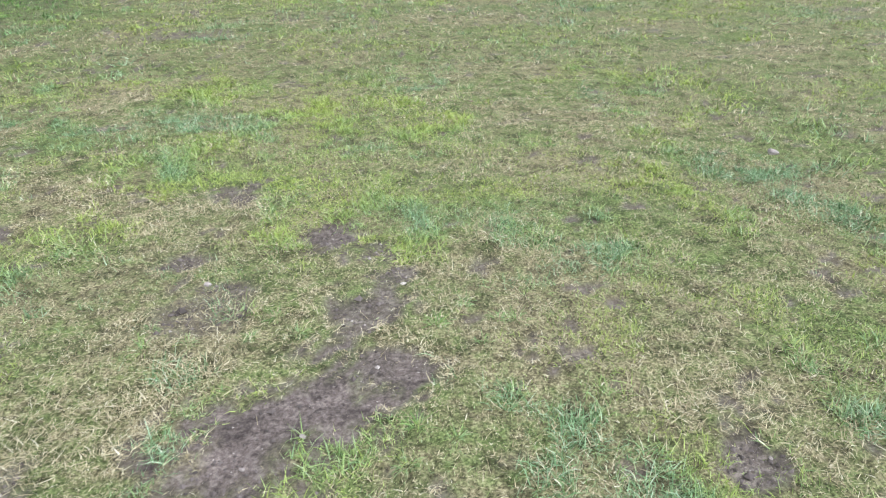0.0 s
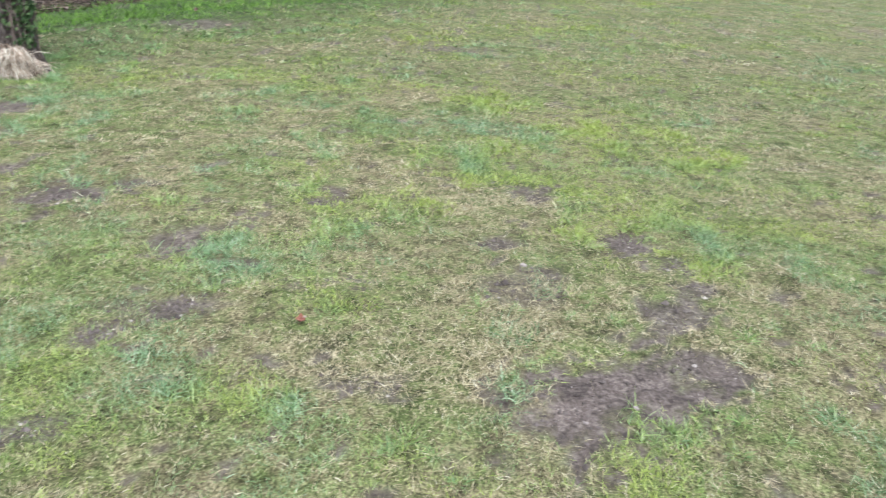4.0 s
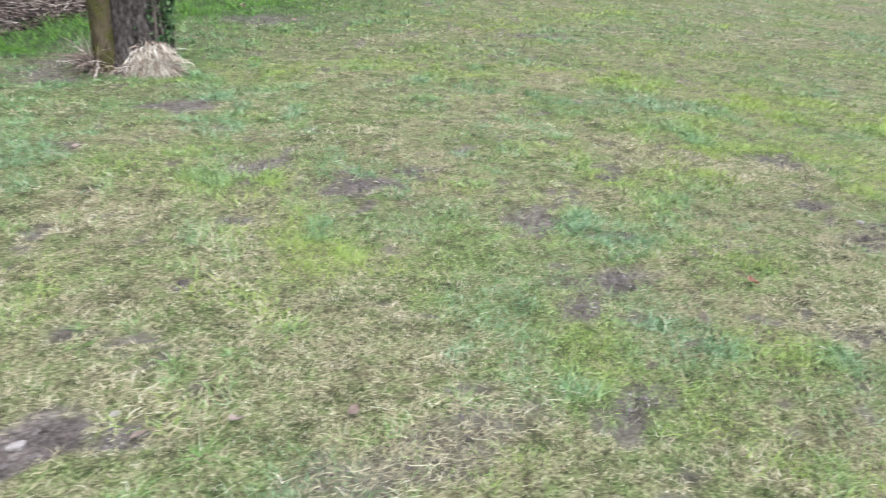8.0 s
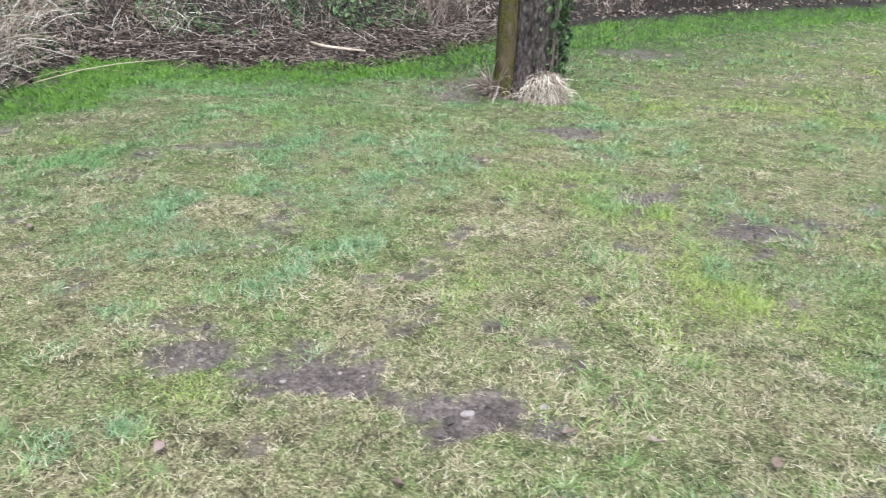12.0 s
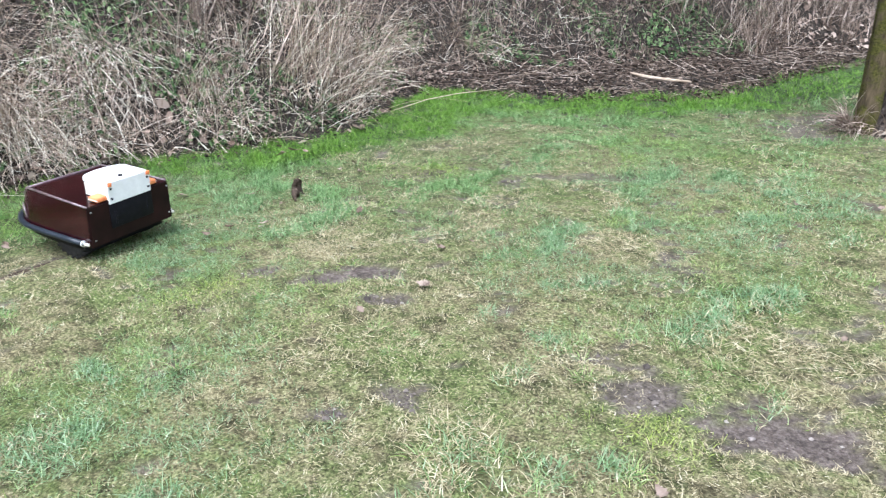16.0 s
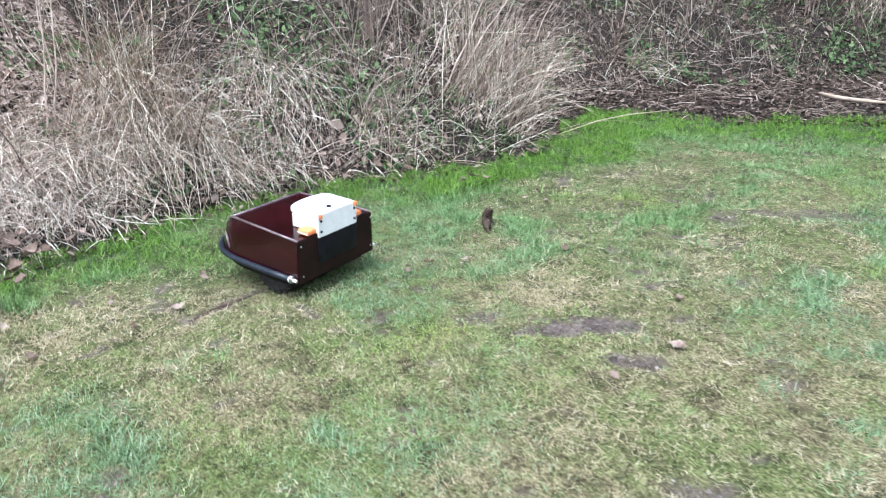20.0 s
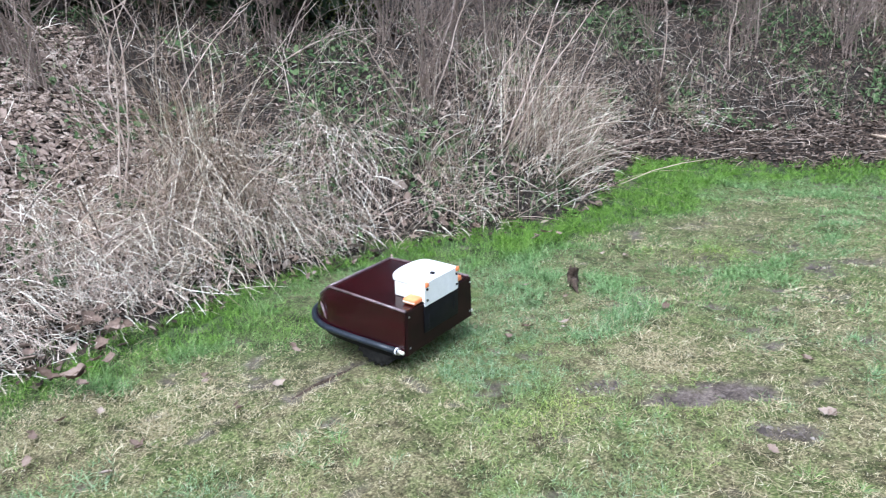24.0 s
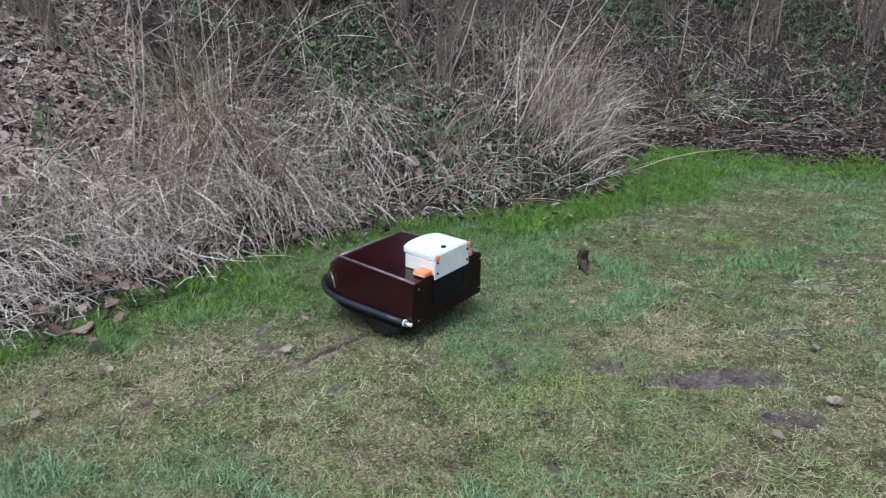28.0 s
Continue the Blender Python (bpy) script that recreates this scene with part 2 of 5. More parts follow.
M["rubber"] = n.base(n.ramp(n.noise(50, 4, 0.6, n.local), (0.3, (0.010, 0.010, 0.011)), (0.75, (0.045, 0.042, 0.038)))).bump(n.noise(70, 3, 0.6, n.local), 0.4, 0.004).mat
n = Nodes("black_plastic", 0.5)
M["black"] = n.base(n.ramp(n.noise(30, 3, 0.6, n.local), (0.3, (0.003, 0.003, 0.005)), (0.7, (0.009, 0.009, 0.013)))).mat
n = Nodes("worn_steel", 0.3, 1.0)
M["steel"] = n.base(n.ramp(n.noise(40, 4, 0.6, n.local), (0.3, (0.45, 0.45, 0.45)), (0.7, (0.7, 0.7, 0.7)))).mat
n = Nodes("grey_wheel", 0.5)
M["grey"] = n.base(n.ramp(n.noise(40, 4, 0.6, n.local), (0.3, (0.25, 0.26, 0.27)), (0.7, (0.48, 0.49, 0.5)))).mat
n = Nodes("lens", 0.05)
M["lens"] = n.base((0.05, 0.08, 0.12)).set(Coat_Weight=1.0).mat

# ---- terrain ----
rng = np.random.default_rng(7)
# the mown lawn's edge, and the foot of the bank behind it
EDGE = np.array([(-7.0, -60), (-7.4, -8), (-7.8, -2.5), (-8.05, -0.4), (-8.33, 0.25), (-8.37, 0.8), (-8.54, 1.3), (-8.54, 1.9), (-8.42, 2.6), (-8.2, 3.15), (-8.06, 3.8), (-8.1, 4.4), (-8.4, 5.05), (-8.7, 5.8), (-8.95, 6.35),
                 (-8.4, 6.5), (-7.2, 6.75), (-6.1, 7.6), (-5.95, 9.0), (-5.6, 10.8), (-4.7, 13.9), (-2.0, 18.7), (4, 27), (30, 44), (200, 90)])
FOOT = np.array([(-7.0, -60), (-7.4, -8), (-7.8, -2.5), (-8.08, -0.4), (-8.38, 0.3), (-8.42, 0.8), (-8.58, 1.3), (-8.59, 1.9), (-8.48, 2.6), (-8.27, 3.15), (-8.16, 3.8), (-8.25, 4.4), (-8.7, 5.15), (-9.15, 5.9), (-9.35, 6.7),
                 (-8.7, 7.7), (-8.0, 8.6), (-7.3, 9.8), (-6.6, 11.4), (-5.4, 14.4), (-2.6, 19.2), (3, 28), (30, 45), (200, 91)])


# the bank's slope: every distance behind its foot is stretched by this
SPREAD = 1.8


def side(x, y, line):
    """Distance to a line, positive on the bank's side."""
    best = np.full(x.shape, 1e9)
    for a, b in zip(line[:-1], line[1:]):
        d = b - a
        t = np.clip(((x - a[0]) * d[0] + (y - a[1]) * d[1]) / (d @ d), 0, 1)
        best = np.minimum(best, np.hypot(x - a[0] - t * d[0], y - a[1] - t * d[1]))
    ring = np.concatenate([line, [(200, 900), (-900, 900), (-900, -60)]])
    inside = np.zeros(x.shape, bool)
    for a, b in zip(ring, np.roll(ring, -1, 0)):
        if a[1] != b[1]:
            cross = (a[1] > y) != (b[1] > y)
            inside ^= cross & (x < (b[0] - a[0]) * (y - a[1]) / (b[1] - a[1]) + a[0])
    return np.where(inside, best, -best)


TABLE = np.random.default_rng(3).random((256, 256))


def lump(x, y, size, seed=0):
    """Smooth noise, 0 to 1, with lumps of that size in metres."""
    u, v = x / size + 17.3 * seed, y / size + 9.1 * seed
    i, j = np.floor(u).astype(int), np.floor(v).astype(int)
    f, g = u - i, v - j
    f, g = f * f * (3 - 2 * f), g * g * (3 - 2 * g)
    at = lambda a, b: TABLE[a % 256, b % 256]
    return (at(i, j) * (1 - f) + at(i + 1, j) * f) * (1 - g) + (at(i, j + 1) * (1 - f) + at(i + 1, j + 1) * f) * g


# bare earth: x, y, half length, half width, turn in degrees, strength
BARE_EAST = [(1.06, 2.79, 0.47, 0.27, 36, 1.0), (0.8, 2.6, 0.24, 0.13, 30, 0.95), (1.42, 3.02, 0.2, 0.13, 10, 0.95), (1.42, 3.44, 0.15, 0.22, -20, 0.85), (1.58, 3.76, 0.12, 0.1, 10, 0.8), (0.72, 3.55, 0.26, 0.16, 10, 0.5), (1.32, 4.23, 0.13, 0.16, 0, 0.95), (0.8, 4.92, 0.2, 0.12, -5, 0.9),
             (0.57, 4.1, 0.11, 0.07, 0, 0.8), (2.52, 2.25, 0.1, 0.14, 0, 0.9), (0.7, 3.66, 0.24, 0.18, 0, 0.45), (-0.5, 4.5, 0.1, 0.08, 0, 0.7), (1.58, 4.0, 0.15, 0.12, 0, 0.5),
             (0.07, 2.72, 0.18, 0.08, 12, 0.55), (-1.0, 2.28, 0.12, 0.07, 10, 0.5), (-0.9, 3.13, 0.22, 0.11, 15, 0.4), (-0.05, 10.2, 0.5, 0.25, 26, 0.7), (-3.6, 10.9, 0.55, 0.4, 30, 0.75)]
BARE_MIDDLE = [(-2.0, 4.3, 0.26, 0.24, 18, 1.0), (-1.68, 4.57, 0.14, 0.13, 18, 0.8), (-2.66, 4.56, 0.2, 0.11, 18, 0.9), (-2.58, 3.74, 0.15, 0.07, 17, 0.85), (-3.45, 6.0, 0.28, 0.2, 22, 0.9),
               (-3.47, 2.08, 0.24, 0.17, 24, 1.0), (-2.9, 2.06, 0.22, 0.12, 14, 1.0), (-2.6, 2.11, 0.09, 0.06, 14, 0.7), (-1.06, 3.81, 0.17, 0.18, 16, 0.85), (-0.83, 3.18, 0.1, 0.1, 15, 0.85),
               (-1.7, 2.06, 0.34, 0.1, 30, 0.6), (-2.68, 3.05, 0.06, 0.06, 0, 0.9), (-4.35, 3.15, 0.16, 0.13, 17, 0.55), (-2.48, 7.5, 0.16, 0.14, 24, 0.7), (-1.05, 2.86, 0.11, 0.1, 14, 0.7)]
BARE_WEST = [(-5.58, 2.04, 0.3, 0.11, 43, 1.0), (-3.92, 2.02, 0.15, 0.1, 40, 0.9), (-4.6, 1.4, 0.1, 0.07, 40, 0.7), (-4.22, 2.1, 0.11, 0.05, 40, 0.6), (-5.53, 4.38, 0.45, 0.1, 34, 0.6),
             (-4.8, 6.9, 0.25, 0.5, 31, 0.8), (-4.76, 1.15, 0.07, 0.04, 40, 0.6), (-5.86, 0.0, 0.1, 0.08, 45, 0.6), (-5.99, 3.95, 0.13, 0.15, 33, 0.5), (-6.98, 0.92, 0.24, 0.025, 98, 0.9),
             (-5.28, 1.92, 0.12, 0.06, 50, 0.8), (-6.0, 1.75, 0.12, 0.06, 45, 0.5), (-4.75, 7.6, 0.4, 0.3, 25, 0.7)]


def bareness(x, y):
    out = np.zeros(x.shape)
    wob = (lump(x, y, 0.13, 1) - 0.5) * 1.0 + (lump(x, y, 0.035, 2) - 0.5) * 0.9
    for px, py, a, b, turn, strong in BARE_EAST + BARE_MIDDLE + BARE_WEST:
        near = (np.abs(x - px) < 1.2) & (np.abs(y - py) < 1.2)
        dx, dy = x[near] - px, y[near] - py
        c, s = math.cos(radians(turn)), math.sin(radians(turn))
        r = np.hypot((dx * c + dy * s) / a, (dy * c - dx * s) / b) + wob[near]
        out[near] = np.maximum(out[near], strong * np.clip((1.16 - r) / 0.34, 0, 1))
    speck = lump(x, y, 0.16, 5) * 0.6 + lump(x, y, 0.05, 6) * 0.4
    return np.maximum(out, np.clip((speck - 0.745) / 0.05, 0, 1) * 0.85)


def height(x, y):
    x, y = np.asarray(x, float), np.asarray(y, float)
    d = side(x, y, FOOT) / SPREAD
    up = np.where(d > 0, 1.95 * (1 - np.exp(-np.maximum(d, 0) ** 1.15 / 1.05)), 0)
    up += 0.4 * np.clip(d - 3.2, 0, 9)
    up += np.clip(d / 1.2, 0, 1) * ((lump(x, y, 1.3, 3) - 0.5) * 0.34 + (lump(x, y, 0.4, 4) - 0.5) * 0.14)
    e = side(x, y, EDGE)
    up += 0.07 * np.clip((e + 1.1) / 1.1, 0, 1) ** 2 + 0.09 * np.clip(e / 0.9, 0, 1)
    up += 0.045 * np.exp(-((x + 6.95) ** 2 + (y - 1.38) ** 2) / 0.8)
    flat = np.clip(-e / 0.5, 0, 1)
    return up + flat * ((lump(x, y, 1.7, 7) - 0.5) * 0.03 + (lump(x, y, 0.3, 8) - 0.5) * 0.028) + (lump(x, y, 0.09, 9) - 0.5) * 0.02 - 0.014 * bareness(x, y)


def gz(x, y):
    return float(height(np.array([x]), np.array([y]))[0])


def steps(a, b, fine, far):
    inner = np.arange(a, b, fine)
    out, s = [], fine
    at = b
    while at < far:
        out.append(at)
        s *= 1.12
        at += s
    return np.concatenate([a - (np.array(out) - b)[:0:-1], inner, out])


def mesh_of(name, verts, tris, mat, smooth=True, layers=()):
    """A mesh from arrays of corners and triangles."""
    me = bpy.data.meshes.new(name)
    me.vertices.add(len(verts))
    me.vertices.foreach_set("co", np.ascontiguousarray(verts, np.float32).ravel())
    me.loops.add(tris.size)
    me.loops.foreach_set("vertex_index", np.ascontiguousarray(tris, np.int32).ravel())
    me.polygons.add(len(tris))
    me.polygons.foreach_set("loop_start", np.arange(0, tris.size, tris.shape[1], dtype=np.int32))
    me.polygons.foreach_set("use_smooth", np.full(len(tris), smooth))
    me.update(calc_edges=True)
    for key, values in layers:
        me.attributes.new(key, "FLOAT", "POINT").data.foreach_set("value", values.astype(np.float32).ravel())
    me.materials.append(mat)
    return me


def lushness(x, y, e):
    """How far the turf turns to thick dark green grass, near the bank and behind the tree, tree shade included."""
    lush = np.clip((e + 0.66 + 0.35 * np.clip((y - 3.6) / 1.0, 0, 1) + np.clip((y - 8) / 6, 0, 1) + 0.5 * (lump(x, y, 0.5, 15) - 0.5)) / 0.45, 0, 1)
    # cooler, darker green, partly tree shade put into the turf colour
    dimmed = np.clip((e + 3.4 + (lump(x, y, 0.6, 19) - 0.5)) / 1.8, 0, 1) * np.clip((y - 1.6) / 1.5, 0, 1)
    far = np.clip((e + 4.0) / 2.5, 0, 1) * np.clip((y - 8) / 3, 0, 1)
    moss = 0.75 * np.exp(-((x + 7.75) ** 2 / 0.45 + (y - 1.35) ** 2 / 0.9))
    return lush, np.maximum(moss, np.maximum(np.maximum(lush, 0.9 * far), 0.4 * dimmed)), dimmed


gx, gy = steps(-10.2, 4.6, 0.047, 700), steps(-0.8, 8.2, 0.047, 700)
X, Y = np.meshgrid(gx, gy)
Z = height(X, Y)
w, h = len(gx), len(gy)
i = (np.arange(h - 1)[:, None] * w + np.arange(w - 1)).ravel()
quads = np.stack([i, i + 1, i + w + 1, i + w], 1)
soil = bareness(X, Y)
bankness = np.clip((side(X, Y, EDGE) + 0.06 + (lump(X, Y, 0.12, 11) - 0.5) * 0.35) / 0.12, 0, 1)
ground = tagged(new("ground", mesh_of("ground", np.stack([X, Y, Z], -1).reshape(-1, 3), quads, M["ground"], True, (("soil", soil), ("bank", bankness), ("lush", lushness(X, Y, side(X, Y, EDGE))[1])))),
                "worn lawn with bare earth patches rising to a littered bank", "ground", kind="structure")


# ---- blades and stalks ----
def ribbons(P, az, lean, length, width, droop, segs, sway=0.0, early=1.0):
    """Bent blades that taper to a point: foot, heading, first lean, length, width, further bend (radians)."""
    n = len(P)
    k = np.arange(segs) / segs
    theta = lean[:, None] + droop[:, None] * (k + 0.5 / segs) ** early
    head = az[:, None] + sway * rng.normal(0, 1, (n, 1)) * (k + 0.3) ** 2
    stepl = (length / segs)[:, None]
    zero = np.zeros((n, 1))
    outx = np.concatenate([zero, np.cumsum(np.sin(theta) * np.cos(head) * stepl, 1)], 1)
    outy = np.concatenate([zero, np.cumsum(np.sin(theta) * np.sin(head) * stepl, 1)], 1)
    up = np.concatenate([zero, np.cumsum(np.cos(theta) * stepl, 1)], 1)
    centre = np.stack([P[:, :1] + outx, P[:, 1:2] + outy, P[:, 2:] + up], -1)
    twist = rng.normal(0, 0.6, n)
    across = np.stack([-np.sin(az) * np.cos(twist), np.cos(az) * np.cos(twist), np.sin(twist)], -1)
    taper = (1 - 0.75 * (np.arange(segs) / segs) ** 1.5)[None, :, None]
    half = across[:, None] * (width / 2)[:, None, None] * taper
    v = np.stack([centre[:, :-1] - half, centre[:, :-1] + half], 2).reshape(n, -1, 3)
    v = np.concatenate([v, centre[:, -1:]], 1)
    one = []
    for s in range(segs - 1):
        one += [(2 * s, 2 * s + 1, 2 * s + 3), (2 * s, 2 * s + 3, 2 * s + 2)]
    one.append((2 * segs - 2, 2 * segs - 1, 2 * segs))
    f = (np.arange(n)[:, None, None] * (2 * segs + 1) + np.array(one)).reshape(-1, 3)
    return v.reshape(-1, 3), f


def rods(P, az, lean, length, width, droop, segs, sway=0.25):
    """Thin three-sided stems, bent like the blades."""
    n = len(P)
    k = np.arange(segs) / segs
    theta = lean[:, None] + droop[:, None] * (k + 0.5 / segs) + rng.normal(0, 0.10, (n, segs))
    head = az[:, None] + sway * rng.normal(0, 1, (n, 1)) * (k + 0.3) + rng.normal(0, 0.12, (n, segs))
    stepl = (length / segs)[:, None]
    d = np.stack([np.sin(theta) * np.cos(head), np.sin(theta) * np.sin(head), np.cos(theta)], -1) * stepl[..., None]
    centre = P[:, None] + np.concatenate([np.zeros((n, 1, 3)), np.cumsum(d, 1)], 1)
    side_a = np.stack([-np.sin(az), np.cos(az), 0 * az], -1)
    mean = d.mean(1) / np.linalg.norm(d.mean(1), axis=-1, keepdims=True)
    side_b = np.cross(mean, side_a)
    taper = (1 - 0.7 * np.arange(segs + 1) / segs)[None, :, None, None]
    ring = np.stack([side_a * math.cos(q) + side_b * math.sin(q) for q in (0.3, 2.4, 4.5)], 1)
    v = centre[:, :, None] + ring[:, None] * (width / 2)[:, None, None, None] * taper
    one = []
    for s in range(segs):
        for q in range(3):
            a, b = 3 * s + q, 3 * s + (q + 1) % 3
            one += [(a, b, b + 3), (a, b + 3, a + 3)]
    f = (np.arange(n)[:, None, None] * 3 * (segs + 1) + np.array(one)).reshape(-1, 3)
    return v.reshape(-1, 3), f, centre


STRAW = [(-7.18, 0.29, 0.34), (-7.5, -0.12, 0.2), (-3.6, 2.64, 0.26), (-4.72, 3.27, 0.22), (0.45, 2.97, 0.15), (0.09, 2.8, 0.16), (0.67, 4.75, 0.22), (-2.05, 2.31, 0.16), (-0.03, 2.81, 0.2), (2.65, 2.67, 0.32),
         (6.42, 7.53, 0.8), (0.24, 2.72, 0.25), (-4.94, 1.55, 0.3), (-6.45, 1.02, 0.22), (-5.95, 2.31, 0.25), (-5.32, 3.89, 0.24), (-4.07, 2.08, 0.2)]


def straw_beds(x, y):
    """Where last year's grass lies withered."""
    out = lump(x, y, 0.9, 21) * 0.48 + lump(x, y, 0.33, 22) * 0.35 + lump(x, y, 0.12, 23) * 0.17
    for px, py, r in STRAW:
        out += 0.75 * np.exp(-(((x - px) ** 2 + (y - py) ** 2) / r**2) ** 1.5)
    # moss instead of straw between the machine and the bank
    return out - 0.4 * np.exp(-((x + 7.85) ** 2 + (y - 1.0) ** 2) / 0.5) - 0.3 * np.exp(-((x + 7.5) ** 2 + (y - 2.2) ** 2) / 0.6) - 0.12 * np.clip((y - 2.3) / 1.0, 0, 1) * np.clip((-x - 3.0) / 1.0, 0, 1)


def lawn_blades(count, x0, x1, y0, y1, keep, size, wide, thin=1.3):
    x, y = rng.uniform(x0, x1, count), rng.uniform(y0, y1, count)
    e = side(x, y, EDGE) + (lump(x, y, 0.12, 11) - 0.5) * 0.3
    cover = 1 - bareness(x, y)
    away = np.hypot(x - np.clip(x, -4.0, 1.1), y - np.clip(0.55 + 0.2 * x, -0.3, 0.8))
    cover = cover * np.clip((lump(x, y, 0.2, 41) * 0.55 + lump(x, y, 0.07, 42) * 0.45 - 0.28) / 0.25, 0.22, 1)
    ok = keep(x, y) & (e < 0.02) & (rng.random(count) < cover * np.clip((3.3 / away) ** thin, 0.2, 1))
    x, y, e, away = x[ok], y[ok], e[ok], away[ok]
    n = len(x)
    lush, green, dimmed = lushness(x, y, e)
    tuft = np.clip((lump(x, y, 0.2, 13) * 0.7 + lump(x, y, 0.6, 16) * 0.3 - 0.6) / 0.1, 0, 1)
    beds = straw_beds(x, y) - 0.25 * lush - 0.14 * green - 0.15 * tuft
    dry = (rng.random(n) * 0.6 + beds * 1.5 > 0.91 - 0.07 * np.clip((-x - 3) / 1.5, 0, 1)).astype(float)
    hue = np.clip(0.2 + 0.3 * dimmed + 0.55 * np.clip((-x - 2.6) / 2.2, 0, 1) + 2.6 * (0.5 * lump(x, y, 0.9, 18) + 0.5 * lump(x, y, 0.35, 17) - 0.48) + 0.4 * tuft + rng.normal(0, 0.2, n), 0, 1)
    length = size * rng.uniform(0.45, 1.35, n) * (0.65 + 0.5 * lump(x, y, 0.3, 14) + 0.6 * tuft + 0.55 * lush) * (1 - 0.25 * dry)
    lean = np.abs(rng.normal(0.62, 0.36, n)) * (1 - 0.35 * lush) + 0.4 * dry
    width = wide * rng.uniform(0.6, 1.35, n) * (1 + 0.35 * tuft) * np.clip(away / 3.3, 1, 3) ** 0.7
    return np.stack([x, y, height(x, y) - 0.004], -1), rng.uniform(0, 2 * np.pi, n), lean, length, width, rng.uniform(0.3, 1.4, n), (dry, hue, green)


def add_grass(label, data, segs):
    P, az_, lean, length, width, droop, tones = data
    v, f = ribbons(P, az_, lean, length, width, droop, segs)
    per = 2 * segs + 1
    layers = [(key, np.repeat(values, per)) for key, values in zip(("dry", "hue", "lush"), tones)]
    tagged(new("grass", mesh_of("grass", v, f, M["grass"], True, layers)), label, "grass", kind="stuff")


add_grass("short winter lawn grass, green and straw-coloured, lush along the bank",
          lawn_blades(860000, -9.4, 4.4, -0.7, 8.0, lambda x, y: (y > 1.2) | (x < -2.6), 0.05, 0.0026), 2)
add_grass("short fine undergrowth of the lawn, moss green and withered",
          lawn_blades(1900000, -9.4, 4.4, -0.7, 8.0, lambda x, y: (y > 1.2) | (x < -2.6), 0.034, 0.0032, 1.15), 1)
add_grass("distant lawn grass, green and withered",
          lawn_blades(1900000, -8.0, 19.0, 2.0, 27.0, lambda x, y: ((y > 8) | (x > 4.4)) & (x < 3.4 + (y - 2) * 0.88), 0.06, 0.0042, 0.75), 1)


# flattened pale straw on the driest spots
def straw_mat(cx, cy, a, b, turn, count):
    u = rng.normal(0, 0.62, (count, 2)) * (a, b)
    c, q = math.cos(radians(turn)), math.sin(radians(turn))
    x, y = cx + u[:, 0] * c - u[:, 1] * q, cy + u[:, 0] * q + u[:, 1] * c
    P = np.stack([x, y, height(x, y) + rng.uniform(0.004, 0.02, count)], -1)
    v, f = ribbons(P, rng.uniform(0, 6.28, count), rng.normal(1.2, 0.25, count), rng.uniform(0.025, 0.075, count), rng.uniform(0.0016, 0.0028, count), rng.normal(0.3, 0.25, count), 3, 0.5)
    tones = [(key, np.full(len(v), value)) for key, value in (("dry", 1.0), ("hue", 0.0), ("lush", 0.0))]
    tagged(new("straw", mesh_of("straw", v, f, M["grass"], True, tones)), "patch of pale flattened straw on the lawn", "straw", kind="stuff")


for cx, cy, a, b, turn, count in [(-7.2, 0.3, 0.36, 0.2, 100, 1100), (-3.6, 2.64, 0.32, 0.16, 15, 700), (-4.72, 3.27, 0.3, 0.16, 20, 500), (0.5, 3.0, 0.3, 0.14, 10, 450), (0.1, 2.75, 0.3, 0.16, 10, 500),
                                  (2.65, 2.67, 0.3, 0.2, 0, 450), (-1.7, 2.05, 0.42, 0.14, 30, 900), (-5.9, 2.35, 0.3, 0.16, 45, 500), (-5.1, 1.5, 0.3, 0.2, 40, 450), (0.7, 4.75, 0.3, 0.14, 0, 350)]:
    straw_mat(cx, cy, a, b, turn, count)

# crumbs of earth on the bare patches
bare_all = np.array([p[:4] for p in BARE_EAST + BARE_MIDDLE + BARE_WEST])
pick = rng.integers(0, len(bare_all), 26000)
u = rng.normal(0, 0.62, (26000, 2)) * bare_all[pick, 2:4].max(1, keepdims=True)
x, y = bare_all[pick, 0] + u[:, 0], bare_all[pick, 1] + u[:, 1]
ok = bareness(x, y) > 0.35
x, y = x[ok][:9000], y[ok][:9000]
octa = np.array([(1, 0, 0), (0, 1, 0), (-1, 0, 0), (0, -1, 0), (0, 0, 0.8), (0, 0, -0.8)])
size = 0.0035 * np.exp(rng.normal(0, 0.5, len(x))) * np.where(rng.random(len(x)) < 0.12, 1.6, 0.9)
v = octa[None] * size[:, None, None] * rng.uniform(0.6, 1.4, (len(x), 6, 1))
v += np.stack([x, y, height(x, y) + size * 0.3], -1)[:, None]
f = (np.arange(len(x))[:, None, None] * 6 + np.array([(0, 1, 4), (1, 2, 4), (2, 3, 4), (3, 0, 4), (1, 0, 5), (2, 1, 5), (3, 2, 5), (0, 3, 5)])).reshape(-1, 3)
tagged(new("soil_crumbs", mesh_of("soil_crumbs", v.reshape(-1, 3), f, M["crumb"], False)),
       "loose crumbs of earth on the bare patches", "soil", kind="stuff")


# ---- making things ----
def thing(name, label, category, m=None, group=""):
    ob = tagged(new(name), label, category, group)
    ob.matrix_world = m or Matrix.Identity(4)
    return ob


def part(name, bm, mat, parent, label="", smooth=True):
    me = bpy.data.meshes.new(name)
    bm.to_mesh(me)
    bm.free()
    for p in me.polygons:
        p.use_smooth = smooth
    me.materials.append(M[mat] if isinstance(mat, str) else mat)
    ob = new(name, me)
    ob.parent = parent
    return tagged(ob, label) if label else ob


